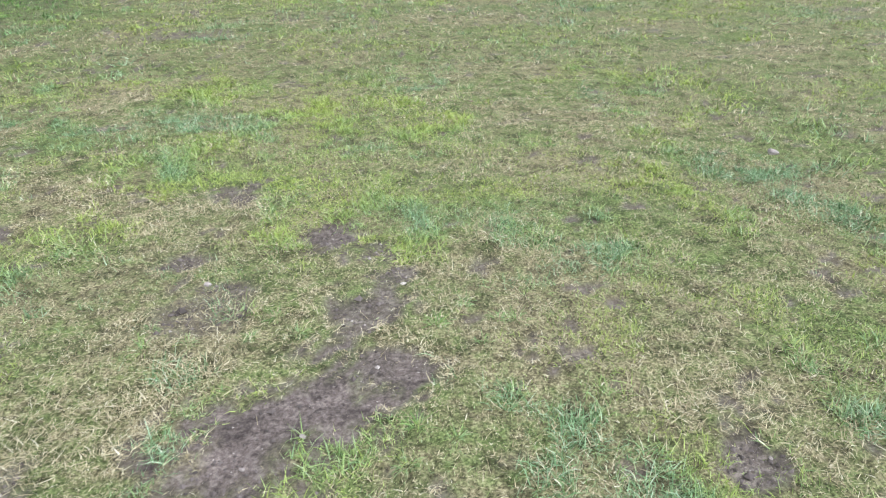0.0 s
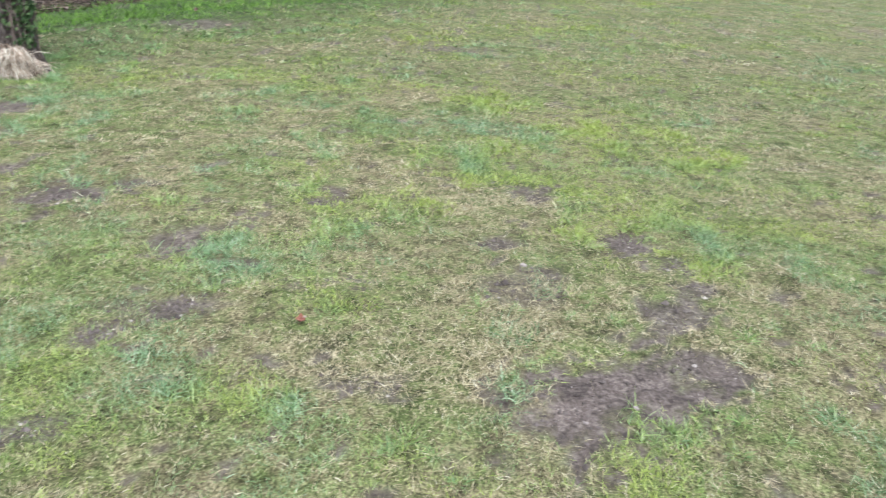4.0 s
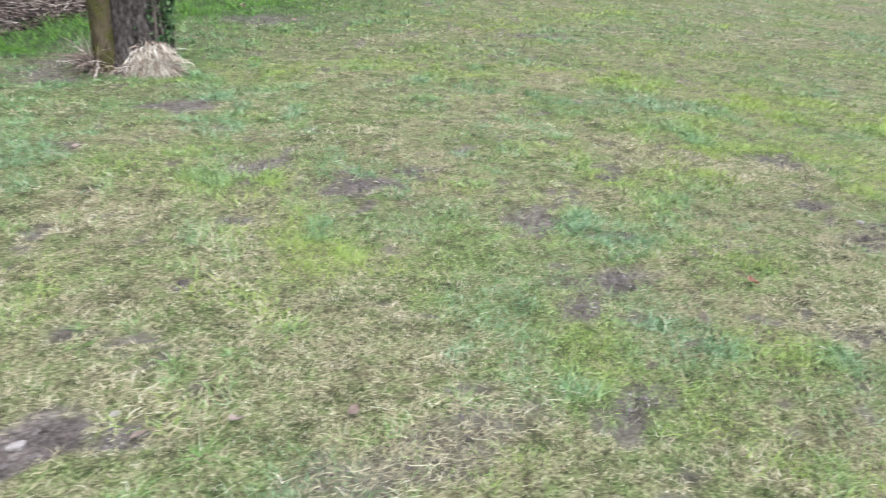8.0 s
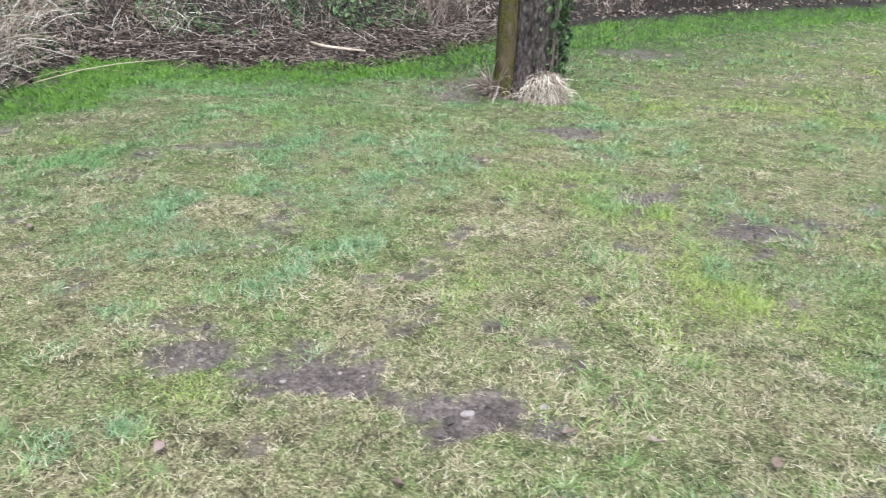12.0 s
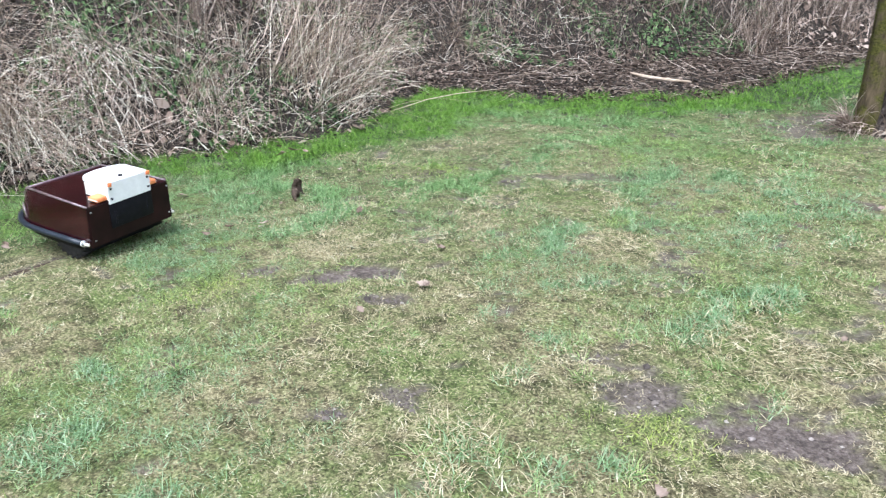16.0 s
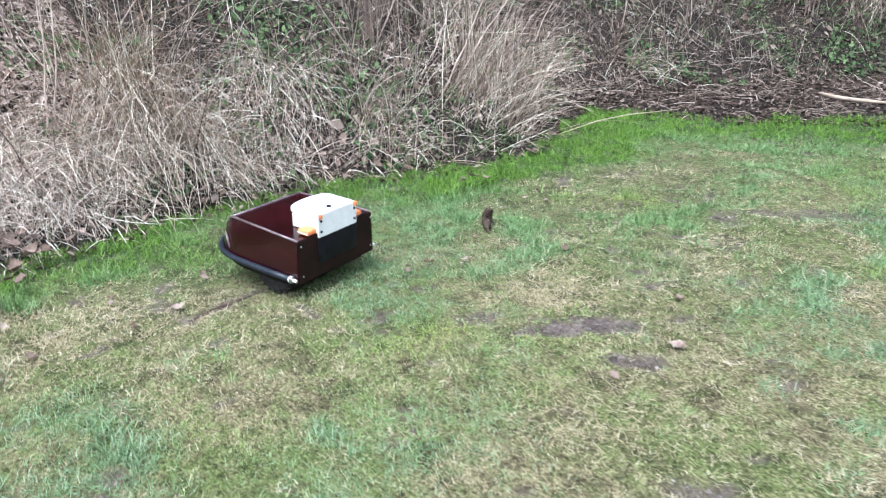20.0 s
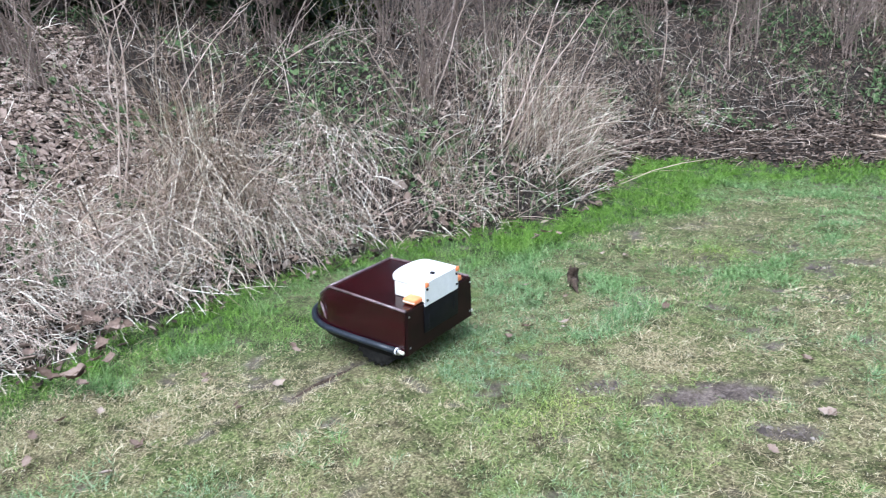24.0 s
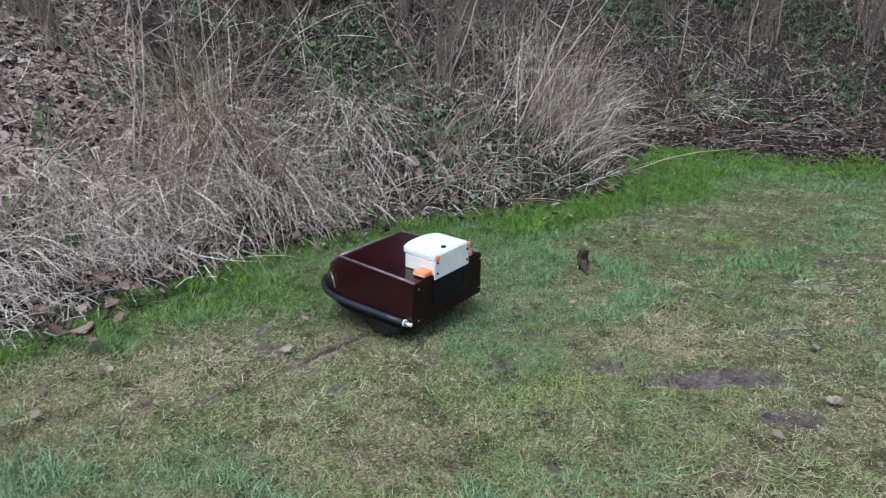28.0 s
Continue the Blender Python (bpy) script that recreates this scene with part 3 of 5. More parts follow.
def box(x0, x1, y0, y1, z0, z1, bevel=0.003, bm=None):
    bm = bm or bmesh.new()
    made = bmesh.ops.create_cube(bm, size=1.0, matrix=Matrix.Translation(((x0 + x1) / 2, (y0 + y1) / 2, (z0 + z1) / 2)) @ Matrix.Diagonal((x1 - x0, y1 - y0, z1 - z0, 1)))
    if bevel:
        edges = {e for v in made["verts"] for e in v.link_edges}
        bmesh.ops.bevel(bm, geom=list(edges), offset=bevel, segments=2, affect="EDGES", profile=0.5)
    return bm


def tube(points, radii, sides=8, bm=None, caps=True):
    """A round rod along points, with a radius at each."""
    bm = bm or bmesh.new()
    pts = [Vector(p) for p in points]
    if not hasattr(radii, "__len__"):
        radii = [radii] * len(pts)
    rings, ref = [], None
    for k, p in enumerate(pts):
        d = (pts[min(k + 1, len(pts) - 1)] - pts[max(k - 1, 0)]).normalized()
        if ref is None:
            ref = d.orthogonal().normalized()
        ref = (ref - d * ref.dot(d)).normalized()
        other = d.cross(ref)
        rings.append([bm.verts.new(p + (ref * math.cos(a) + other * math.sin(a)) * radii[k]) for a in (2 * math.pi * s / sides for s in range(sides))])
    for a, b in zip(rings[:-1], rings[1:]):
        for s in range(sides):
            bm.faces.new((a[s], a[(s + 1) % sides], b[(s + 1) % sides], b[s]))
    if caps:
        bm.faces.new(rings[0][::-1])
        bm.faces.new(rings[-1])
    return bm


def spin(profile, at, axis="y", sides=28, bm=None):
    """A turned body: (radius, along) pairs round an axis through at."""
    bm = bm or bmesh.new()
    rings = []
    for r, a in profile:
        ring = []
        for k in range(sides):
            c, s = math.cos(2 * math.pi * k / sides) * r, math.sin(2 * math.pi * k / sides) * r
            p = {"y": (c, a, s), "x": (a, c, s), "z": (c, s, a)}[axis]
            ring.append(bm.verts.new(Vector(at) + Vector(p)))
        rings.append(ring)
    for a, b in zip(rings[:-1], rings[1:]):
        for k in range(sides):
            bm.faces.new((a[k], a[(k + 1) % sides], b[(k + 1) % sides], b[k]))
    bm.faces.new(rings[0])
    bm.faces.new(rings[-1][::-1])
    bmesh.ops.recalc_face_normals(bm, faces=bm.faces)
    return bm


def prism(outline, z0, z1, bevel=0.0):
    bm = bmesh.new()
    low, top = [bm.verts.new((x, y, z0)) for x, y in outline], [bm.verts.new((x, y, z1)) for x, y in outline]
    bm.faces.new(low[::-1])
    cap = bm.faces.new(top)
    for k in range(len(low)):
        j = (k + 1) % len(low)
        bm.faces.new((low[k], low[j], top[j], top[k]))
    bmesh.ops.recalc_face_normals(bm, faces=bm.faces)
    if bevel:
        bmesh.ops.bevel(bm, geom=[e for e in bm.edges if len(e.link_faces) == 2], offset=bevel, segments=2, affect="EDGES")
    return bm


# ---- the robot mower ----
def robot_mower(m):
    mower = thing("robot_mower", "home-built robot mower, glossy dark red-brown wooden shell with black hose bumper", "robot mower", m)
    L, NOSE, TOP = 0.468, 0.672, 0.362

    def hood_z(x):
        return min(TOP, TOP - (x - L) * 0.72)

    # outline of the shell's foot, from the rear left corner round the nose to the rear right corner
    low = [(0.0, 0.254), (0.14, 0.258), (0.28, 0.260), (0.40, 0.258)]
    low += [(0.40 + (NOSE - 0.40) * math.sin(a), 0.258 * math.cos(a) ** 0.8) for a in (radians(k) for k in (12, 24, 36, 48, 60, 70, 80, 86))]
    low += [(NOSE, 0.0)]
    low += [(x, -y) for x, y in low[-2::-1]]

    def inset(x, y):
        return (x - 0.018 * max(0, (x - L) / (NOSE - L)), y * (0.965 - 0.09 * min(x, L) / L))

    top = [(*inset(x, y), 0) for x, y in low]
    top = [(x, y, hood_z(x)) for x, y, _ in top]
    # the points where flat top and hood meet
    bm = bmesh.new()
    lv, tv = [bm.verts.new((x, y, 0.15)) for x, y in low], [bm.verts.new(p) for p in top]
    mid = [bm.verts.new((x * 1.0 + 0.004 * (x > L), y * 1.005, 0.19)) for x, y in low]
    for ring_a, ring_b in ((lv, mid), (mid, tv)):
        for k in range(len(low) - 1):
            bm.faces.new((ring_a[k], ring_a[k + 1], ring_b[k + 1], ring_b[k]))
    bmesh.ops.recalc_face_normals(bm, faces=bm.faces)
    shell = part("shell", bm, "mahogany", mower, "varnished red-brown side wall curving round the nose")
    # rear wall
    bm = bmesh.new()
    bm.faces.new([bm.verts.new(p) for p in ((0, 0.254, 0.15), (0, -0.254, 0.15), (0, -0.246, 0.36), (0, 0.246, 0.36))])
    made = bmesh.ops.extrude_face_region(bm, geom=list(bm.faces))
    bmesh.ops.translate(bm, verts=[v for v in made["geom"] if isinstance(v, bmesh.types.BMVert)], vec=(-0.012, 0, 0))
    bmesh.ops.recalc_face_normals(bm, faces=bm.faces)
    bmesh.ops.bevel(bm, geom=list(bm.edges), offset=0.004, segments=2, affect="EDGES")
    rear = part("rear_panel", bm, "stain", mower, "dark brown rear wall", smooth=False)
    part("hatch", box(-0.017, -0.011, -0.13, 0.13, 0.215, 0.345, 0.002), "black", rear, "matt black hatch plate")
    for y, z in ((0.235, 0.335), (0.232, 0.185), (-0.235, 0.335), (-0.232, 0.185), (0.115, 0.23), (-0.115, 0.335)):
        part("screw", spin([(0.004, -0.003), (0.005, 0.0)], (-0.0135, y, z), "x", 10), "steel", rear)
    part("slot", box(-0.0185, -0.0165, 0.092, 0.104, 0.23, 0.30, 0.001), "black", rear)
    part("slot", box(-0.0185, -0.0165, -0.104, -0.092, 0.25, 0.32, 0.001), "black", rear)
    # flat top and hood, thin plates laid in the rim
    edge = [p for p in top if p[0] <= L + 0.001]
    left, right = [p for p in edge if p[1] > 0], [p for p in edge if p[1] < 0]
    wl2, wr2 = inset(L, 0.2555)[1], -inset(L, 0.2555)[1]
    bm = bmesh.new()
    outline = [*left, (L, wl2, TOP), (L, wr2, TOP), *right]
    bm.faces.new([bm.verts.new((x, y, TOP - 0.002)) for x, y, _ in outline])
    made = bmesh.ops.extrude_face_region(bm, geom=list(bm.faces))
    bmesh.ops.translate(bm, verts=[v for v in made["geom"] if isinstance(v, bmesh.types.BMVert)], vec=(0, 0, -0.012))
    bmesh.ops.recalc_face_normals(bm, faces=bm.faces)
    part("top_panel", bm, "mahogany", mower, "glossy flat top reflecting the sky", smooth=False)
    bm = bmesh.new()
    front = [(L, wl2, TOP), *[p for p in top if p[0] > L + 0.001], (L, wr2, TOP)]
    bm.faces.new([bm.verts.new((x, y, z - 0.001)) for x, y, z in front])
    made = bmesh.ops.extrude_face_region(bm, geom=list(bm.faces))
    bmesh.ops.translate(bm, verts=[v for v in made["geom"] if isinstance(v, bmesh.types.BMVert)], vec=(-0.006, 0, -0.01))
    bmesh.ops.recalc_face_normals(bm, faces=bm.faces)
    hood = part("hood", bm, "mahogany", mower, "sloping glossy front panel", smooth=False)
    # rounded seams, their greyish edge highlight put into the colour
    part("seam", tube([(0, 0.245, 0.36), (0.2, 0.2385, 0.363), (L, wl2, TOP)], 0.006, 8), "seam", mower)
    part("seam", tube([(0, -0.245, 0.36), (0.2, -0.2385, 0.363), (L, wr2, TOP)], 0.006, 8), "seam", mower)
    part("seam", tube([(L, wl2, TOP), (L, 0.07, TOP), (L, -0.07, TOP), (L, wr2, TOP)], 0.006, 8), "seam", mower)
    part("seam", tube([(x, y, z) for x, y, z in front], 0.006, 8), "seam", mower)
    # pale wear where filler shows on the bend of the side
    for s in (1, -1):
        part("filler_mark", tube([(0.545, 0.213 * s, 0.262), (0.515, 0.232 * s, 0.258), (0.497, 0.240 * s, 0.235), (0.475, 0.2500 * s, 0.205)], [0.002, 0.005, 0.006, 0.003], 8), "seam", mower, "pale scuffed filler ridge")
    # six-sided white plate on the hood
    slope = math.atan(0.72)
    plate = [(0.012, 0.04), (0.012, -0.04), (0.11, -0.062), (0.185, -0.052), (0.185, 0.052), (0.11, 0.062)]
    bm = prism(plate, 0.0, 0.004, 0.001)
    ob = part("white_plate", bm, "white", hood, "plain white six-sided plate", smooth=False)
    ob.matrix_local = Matrix.Translation((L + 0.004, 0, TOP + 0.002)) @ Matrix.Rotation(slope, 4, "Y")
    # hose bumper with clamps
    way = [(-0.02 + 0.05, 0.268, 0.172), (0.15, 0.272, 0.172), (0.30, 0.274, 0.172), (0.40, 0.272, 0.172)]
    way += [(0.40 + (NOSE + 0.014 - 0.40) * math.sin(a), 0.272 * math.cos(a) ** 0.82, 0.172) for a in (radians(k) for k in range(10, 90, 8))]
    way += [(NOSE + 0.014, 0, 0.172)]
    way += [(x, -y, z) for x, y, z in way[-2::-1]]
    hose = part("bumper_hose", tube(way, 0.0145, 12), "hose", mower, "blue-black rubber hose")
    for s in (1, -1):
        part("hose_clamp", spin([(0.0165, 0), (0.0165, 0.007)], (0.03, 0.268 * s, 0.172), "x", 16), "white", hose, "pale clamp ring")
        part("hose_clamp", spin([(0.0165, 0), (0.0165, 0.004)], (0.019, 0.268 * s, 0.172), "x", 16), "steel", hose)
        part("end_plug", spin([(0.008, 0), (0.008, 0.022), (0.005, 0.025)], (-0.004, 0.268 * s, 0.172), "x", 12), "cream", hose, "brass-coloured plug")
    # chassis, drive wheels, casters
    part("chassis", prism([(x * 0.9 + 0.045, y * 0.9) for x, y in low], 0.105, 0.155, 0.004), "black", mower, "black underbody")
    part("skid_strip", box(0.655, 0.675, -0.11, 0.11, 0.132, 0.146, 0.002), "steel", mower, "bare metal strip under the nose")
    for s in (1, -1):
        wheel = part("drive_wheel", spin([(0.045, -0.024), (0.095, -0.026), (0.104, -0.02), (0.104, 0.02), (0.095, 0.026), (0.045, 0.024)], (0.20, 0.2 * s, 0.167), "y", 32), "black", mower, "black drive wheel")
        part("tyre", spin([(0.102, -0.03), (0.118, -0.03), (0.125, -0.02), (0.125, 0.02), (0.118, 0.03), (0.102, 0.03)], (0.20, 0.2 * s, 0.167), "y", 36), "rubber", wheel, "lugged black rubber tyre")
        for k in range(22):
            a = 2 * math.pi * k / 22
            ob = part("lug", box(-0.006, 0.006, -0.03, 0.03, -0.004, 0.006, 0.0), "rubber", wheel)
            ob.matrix_local = Matrix.Translation((0.20 + 0.125 * math.sin(a), 0.2 * s, 0.167 + 0.125 * math.cos(a))) @ Matrix.Rotation(a, 4, "Y")
        caster = part("caster", tube([(0.56, 0.09 * s, 0.14), (0.56, 0.09 * s, 0.118)], 0.014, 10), "steel", mower, "swivel caster")
        part("fork", box(0.515, 0.575, (0.09 * s) - 0.022, (0.09 * s) - 0.018, 0.064, 0.12, 0.001, box(0.515, 0.575, (0.09 * s) + 0.018, (0.09 * s) + 0.022, 0.064, 0.12, 0.001)), "steel", caster)
        part("caster_wheel", spin([(0.012, -0.015), (0.034, -0.015), (0.038, -0.009), (0.038, 0.009), (0.034, 0.015), (0.012, 0.015)], (0.54, 0.09 * s, 0.066), "y", 24), "grey", caster, "grey caster wheel")
    # sensor box over the rear
    hoodlet = [(-0.012, 0.128), (-0.012, -0.128), (0.148, -0.128)]
    hoodlet += [(0.148 + 0.05 * math.cos(a), 0.128 * math.sin(a)) for a in (radians(k) for k in range(-72, 73, 12))]
    hoodlet += [(0.148, 0.128)]
    sensor = part("sensor_box", prism(hoodlet, 0.43, 0.454, 0.004), "white", mower, "white rounded roof of the sensor box", smooth=False)
    part("side_wall", box(-0.012, 0.15, 0.120, 0.127, 0.363, 0.4285, 0.002), "cream", sensor, smooth=False)
    part("side_wall", box(-0.012, 0.15, -0.127, -0.120, 0.363, 0.4285, 0.002), "cream", sensor, smooth=False)
    part("back_wall", box(-0.02, -0.013, -0.128, 0.128, 0.343, 0.4535, 0.002), "white", sensor, smooth=False)
    part("floor_plate", box(-0.012, 0.13, -0.119, 0.119, 0.376, 0.386, 0.001), "white", sensor, smooth=False)
    part("inner_wall", box(0.085, 0.095, -0.119, 0.119, 0.387, 0.4295, 0.001), "white", sensor, smooth=False)
    for y in (0.072, -0.072):
        eye = part("camera_eye", spin([(0.02, 0.0), (0.02, 0.016), (0.017, 0.02)], (0.096, y, 0.41), "x", 24), "black", sensor, "round camera housing")
        part("glass", spin([(0.015, 0.0), (0.012, 0.003)], (0.117, y, 0.41), "x", 20), "lens", eye)
    part("button", spin([(0.012, 0), (0.012, 0.004), (0.009, 0.006)], (0.025, 0.01, 0.4545), "z", 18), "black", sensor, "small black button")
    for y, z in ((0.112, 0.422), (0.112, 0.37), (-0.112, 0.422), (-0.112, 0.37)):
        part("screw", spin([(0.006, -0.004), (0.006, 0.0)], (-0.0205, y, z), "x", 10), "black", sensor)
    for y in (0.115, -0.118):
        part("corner_guard", box(-0.028, -0.014, y - 0.010, y + 0.010, 0.434, 0.4545, 0.003), "orange", sensor, "orange plastic corner")
    for s in (1, -1):
        guard = part("orange_switch", box(-0.004, 0.062, 0.152 * s - 0.03, 0.152 * s + 0.03, 0.363, 0.388, 0.006), "orange", mower, "orange plastic switch block")
        part("pale_band", box(-0.003, 0.061, 0.152 * s - 0.0315, 0.152 * s + 0.0315, 0.371, 0.376, 0.001), "cream", guard)
    return mower


robot_mower(pose(-6.755, 1.44, 0.0, -0.9, -4.65, 194.0) @ Matrix.Scale(1.062, 4))


# ---- the bank: withered grass, brambles, litter, ivy ----
def on_bank(count, near=0.0, far=3.2, y0=-2.5, y1=15.0, power=1.0, x1=-2.0):
    """Places on the bank, by their distance behind its foot."""
    x, y = rng.uniform(-16.5, x1, count * 9), rng.uniform(y0, y1, count * 9)
    d = side(x, y, FOOT) / SPREAD
    u = np.clip((d - near) / (far - near), 0, 1)
    ok = (d > near) & (d < far) & (rng.random(len(x)) < (1 - u) ** power + 0.08)
    x, y = x[ok][:count], y[ok][:count]
    return np.stack([x, y, height(x, y)], -1)


def downhill(P):
    gx_ = height(P[:, 0] + 0.15, P[:, 1]) - height(P[:, 0] - 0.15, P[:, 1])
    gy_ = height(P[:, 0], P[:, 1] + 0.15) - height(P[:, 0], P[:, 1] - 0.15)
    return np.arctan2(-gy_, -gx_)


def stuff(name, label, category, verts, tris, mat, smooth=True):
    return tagged(new(name, mesh_of(name, verts, tris, M[mat], smooth)), label, category, kind="stuff")


def clumps(centres, per, spread):
    P = np.repeat(centres, per, 0) + np.concatenate([rng.normal(0, spread, (len(centres) * per, 2)), np.zeros((len(centres) * per, 1))], 1)
    P[:, 2] = height(P[:, 0], P[:, 1]) - 0.01
    return P


def dead_grass(label, centres, per, spread, long_, wide, mat, lean=0.45, droop=1.5, segs=5, stray=0.8):
    P = clumps(centres, per, spread)
    n = len(P)
    az_ = downhill(P) + rng.normal(0, stray, n)
    length = long_ * np.repeat(rng.uniform(0.6, 1.25, len(centres)), per) * rng.uniform(0.45, 1.15, n)
    v, f = ribbons(P, az_, np.abs(rng.normal(lean, 0.3, n)), length, wide * rng.uniform(0.6, 1.4, n), rng.normal(droop, 0.35, n), segs, 0.3, 0.4)
    return stuff("dry_grass", label, "dry grass", v, f, mat)


# single stalks leaning every way in front of the dark ground
P = on_bank(4600, 0.0, 2.1, -2.2, 9.5, 1.3)
dd, pick = side(P[:, 0], P[:, 1], FOOT) / SPREAD, rng.random(len(P))
P = P[(pick < np.clip((7.6 - P[:, 1]) / 2.5, 0.35, 1)) & ((P[:, 1] > 0.7) | (dd < 0.6) | (pick < 0.3)) & (lump(P[:, 0], P[:, 1], 0.45, 31) > 0.35)]
n_ = len(P)
v, f = ribbons(P, downhill(P) + rng.normal(0, 1.3, n_), np.abs(rng.normal(0.35, 0.35, n_)), rng.uniform(0.25, 0.85, n_), rng.uniform(0.003, 0.006, n_), rng.normal(0.75, 0.55, n_), 5, 0.35)
stuff("dry_grass", "withered brown stalks leaning over the bank", "dry grass", v, f, "stalk")
# the flattened pale hay at the foot, and the far end
C = on_bank(430, 0.06, 0.5, -2.2, 0.75, 0.3)
dead_grass("heap of pale matted hay on the bank", C, 44, 0.11, 0.36, 0.0046, "reed", 0.7, 1.7, 5, 1.0)
C = on_bank(150, 0.02, 0.3, 0.8, 3.4, 0.5)
dead_grass("withered stalks hanging over the bank's foot", C, 30, 0.08, 0.34, 0.0046, "straw", 0.5, 1.7, 5, 0.85)
C = on_bank(700, 0.0, 2.0, 10.5, 30.0, 0.5, 6.0)
dead_grass("dry reeds standing along the far bank", C, 22, 0.16, 0.7, 0.008, "stalk", 0.15, 0.5, 3, 1.5)
# loose stalks lying every way
P = on_bank(4200, -0.03, 1.7, -2.2, 9.0, 0.9)
P[:, 2] += 0.03
n_ = len(P)
v, f = ribbons(P, rng.uniform(0, 6.28, n_), rng.normal(1.15, 0.3, n_), rng.uniform(0.15, 0.6, n_), rng.uniform(0.003, 0.006, n_), rng.normal(0.35, 0.3, n_), 4, 0.6)
stuff("dry_grass", "loose dry stalks strewn over the bank", "dry grass", v, f, "reed")


def along_foot(y, d):
    """A place d metres behind the bank's foot, by how far north it lies."""
    k = int(np.clip(np.searchsorted(FOOT[:, 1], y) - 1, 0, len(FOOT) - 2))
    a, b = FOOT[k], FOOT[k + 1]
    p, t = a + (b - a) * (y - a[1]) / (b[1] - a[1]), (b - a) / np.linalg.norm(b - a)
    x_, y_ = p + np.array((-t[1], t[0])) * d * SPREAD
    return float(x_), float(y_), gz(float(x_), float(y_))


def tussock(y, d, mat, count, tall, lean, droop, turn=0.0, spread=0.09, label="", stray=1.0):
    """One fountain of withered grass, falling downhill and to the turn's side."""
    x_, y_, z_ = along_foot(y, d)
    P = np.array([(x_, y_, 0.0)]) + np.concatenate([np.clip(rng.normal(0, spread, (count, 2)), -1.5 * spread, 1.5 * spread), np.zeros((count, 1))], 1)
    P[:, 2] = height(P[:, 0], P[:, 1]) - 0.015
    az_ = downhill(P) + turn + rng.normal(0, stray, count)
    v, f = ribbons(P - [(x_, y_, z_)], az_, np.abs(rng.normal(lean, 0.42, count)), tall * rng.uniform(0.35, 1.2, count), rng.uniform(0.003, 0.0065, count), rng.normal(droop, 0.6, count), 6, 0.4, 0.45)
    ob = tagged(new("grass_tussock", mesh_of("grass_tussock", v, f, M[mat])), label, "grass tussock", "withered tussocks on the bank")
    ob.location = (x_, y_, z_)


TAN, PALE, HAY, TALL = "tan withered tussock hanging down the bank", "bleached grey grass tussock drooping on the bank", "flattened pale tussock at the bank's foot", "tall tan stalks standing on the bank"
# one dense tan stand with a skirt falling to the lawn
for y, d, tall in [(1.3, 0.31, 1.5), (1.51, 0.25, 1.55), (1.54, 0.16, 1.2), (1.54, 0.43, 1.45), (1.3, 0.43, 1.4), (1.42, 0.55, 1.2)]:
    tussock(y, d, "straw" if tall > 1.3 else "stalk", 48, tall, 0.2, 0.7, -0.7, 0.15, TALL, 1.4)
for y, d, tall, turn in [(1.45, 0.25, 0.85, 0.0), (1.6, 0.2, 0.75, 0.5), (1.27, 0.26, 0.8, -0.2), (1.78, 0.14, 0.55, 0.6), (1.36, 0.45, 1.1, 0.0), (1.55, 0.42, 1.1, 0.3), (1.1, 0.24, 0.7, -0.2), (1.45, 0.6, 1.2, 0.1), (1.7, 0.3, 0.8, 0.3), (1.2, 0.12, 0.45, 0.0)]:
    tussock(y, d, "straw" if tall != 0.8 else "reed", 170, tall, 0.35, 1.6, turn - 0.55, 0.12, TAN, 0.55)
# bleached grey fountains beside it
for y, d, tall, turn in [(2.44, 0.58, 0.9, -0.2), (2.53, 0.46, 0.95, 0.1), (2.11, 0.46, 0.85, 0.2), (2.53, 0.31, 0.7, 0.0), (2.3, 0.36, 0.8, 0.0), (1.95, 0.2, 0.5, 0.1), (2.2, 0.16, 0.45, 0.0)]:
    tussock(y, d, "reed", 95, tall, 0.42, 1.7, turn - 0.55, 0.10, PALE, 0.5)
for y, d, tall in [(2.95, 0.25, 0.75), (2.77, 0.34, 0.8), (3.22, 0.19, 0.6), (3.0, 0.5, 0.8), (3.4, 0.4, 0.75)]:
    tussock(y, d, "reed", 55, tall, 0.2, 0.8, 0.3, 0.12, "thin bleached stalks standing loosely on the bank", 1.2)
for y, d, tall in [(2.53, 0.1, 0.35), (2.8, 0.08, 0.3), (3.1, 0.07, 0.3), (3.46, 0.08, 0.35), (3.97, 0.07, 0.4), (2.2, 0.06, 0.3)]:
    tussock(y, d, "stalk", 45, tall, 0.8, 0.9, 0.6, 0.12, HAY, 1.4)
# the matted heap
for y, d, tall in [(0.4, 0.4, 0.5), (0.82, 0.37, 0.5), (1.03, 0.28, 0.5), (0.37, 0.25, 0.4), (0.64, 0.16, 0.35), (0.22, 0.19, 0.4), (0.91, 0.13, 0.35), (-0.2, 0.3, 0.5), (-0.7, 0.4, 0.5), (-1.2, 0.4, 0.5), (-0.4, 0.12, 0.35)]:
    tussock(y, d, "reed" if tall < 0.5 else "straw", 160, tall, 0.7, 1.4, 0.3 * math.sin(9 * y), 0.13, HAY)
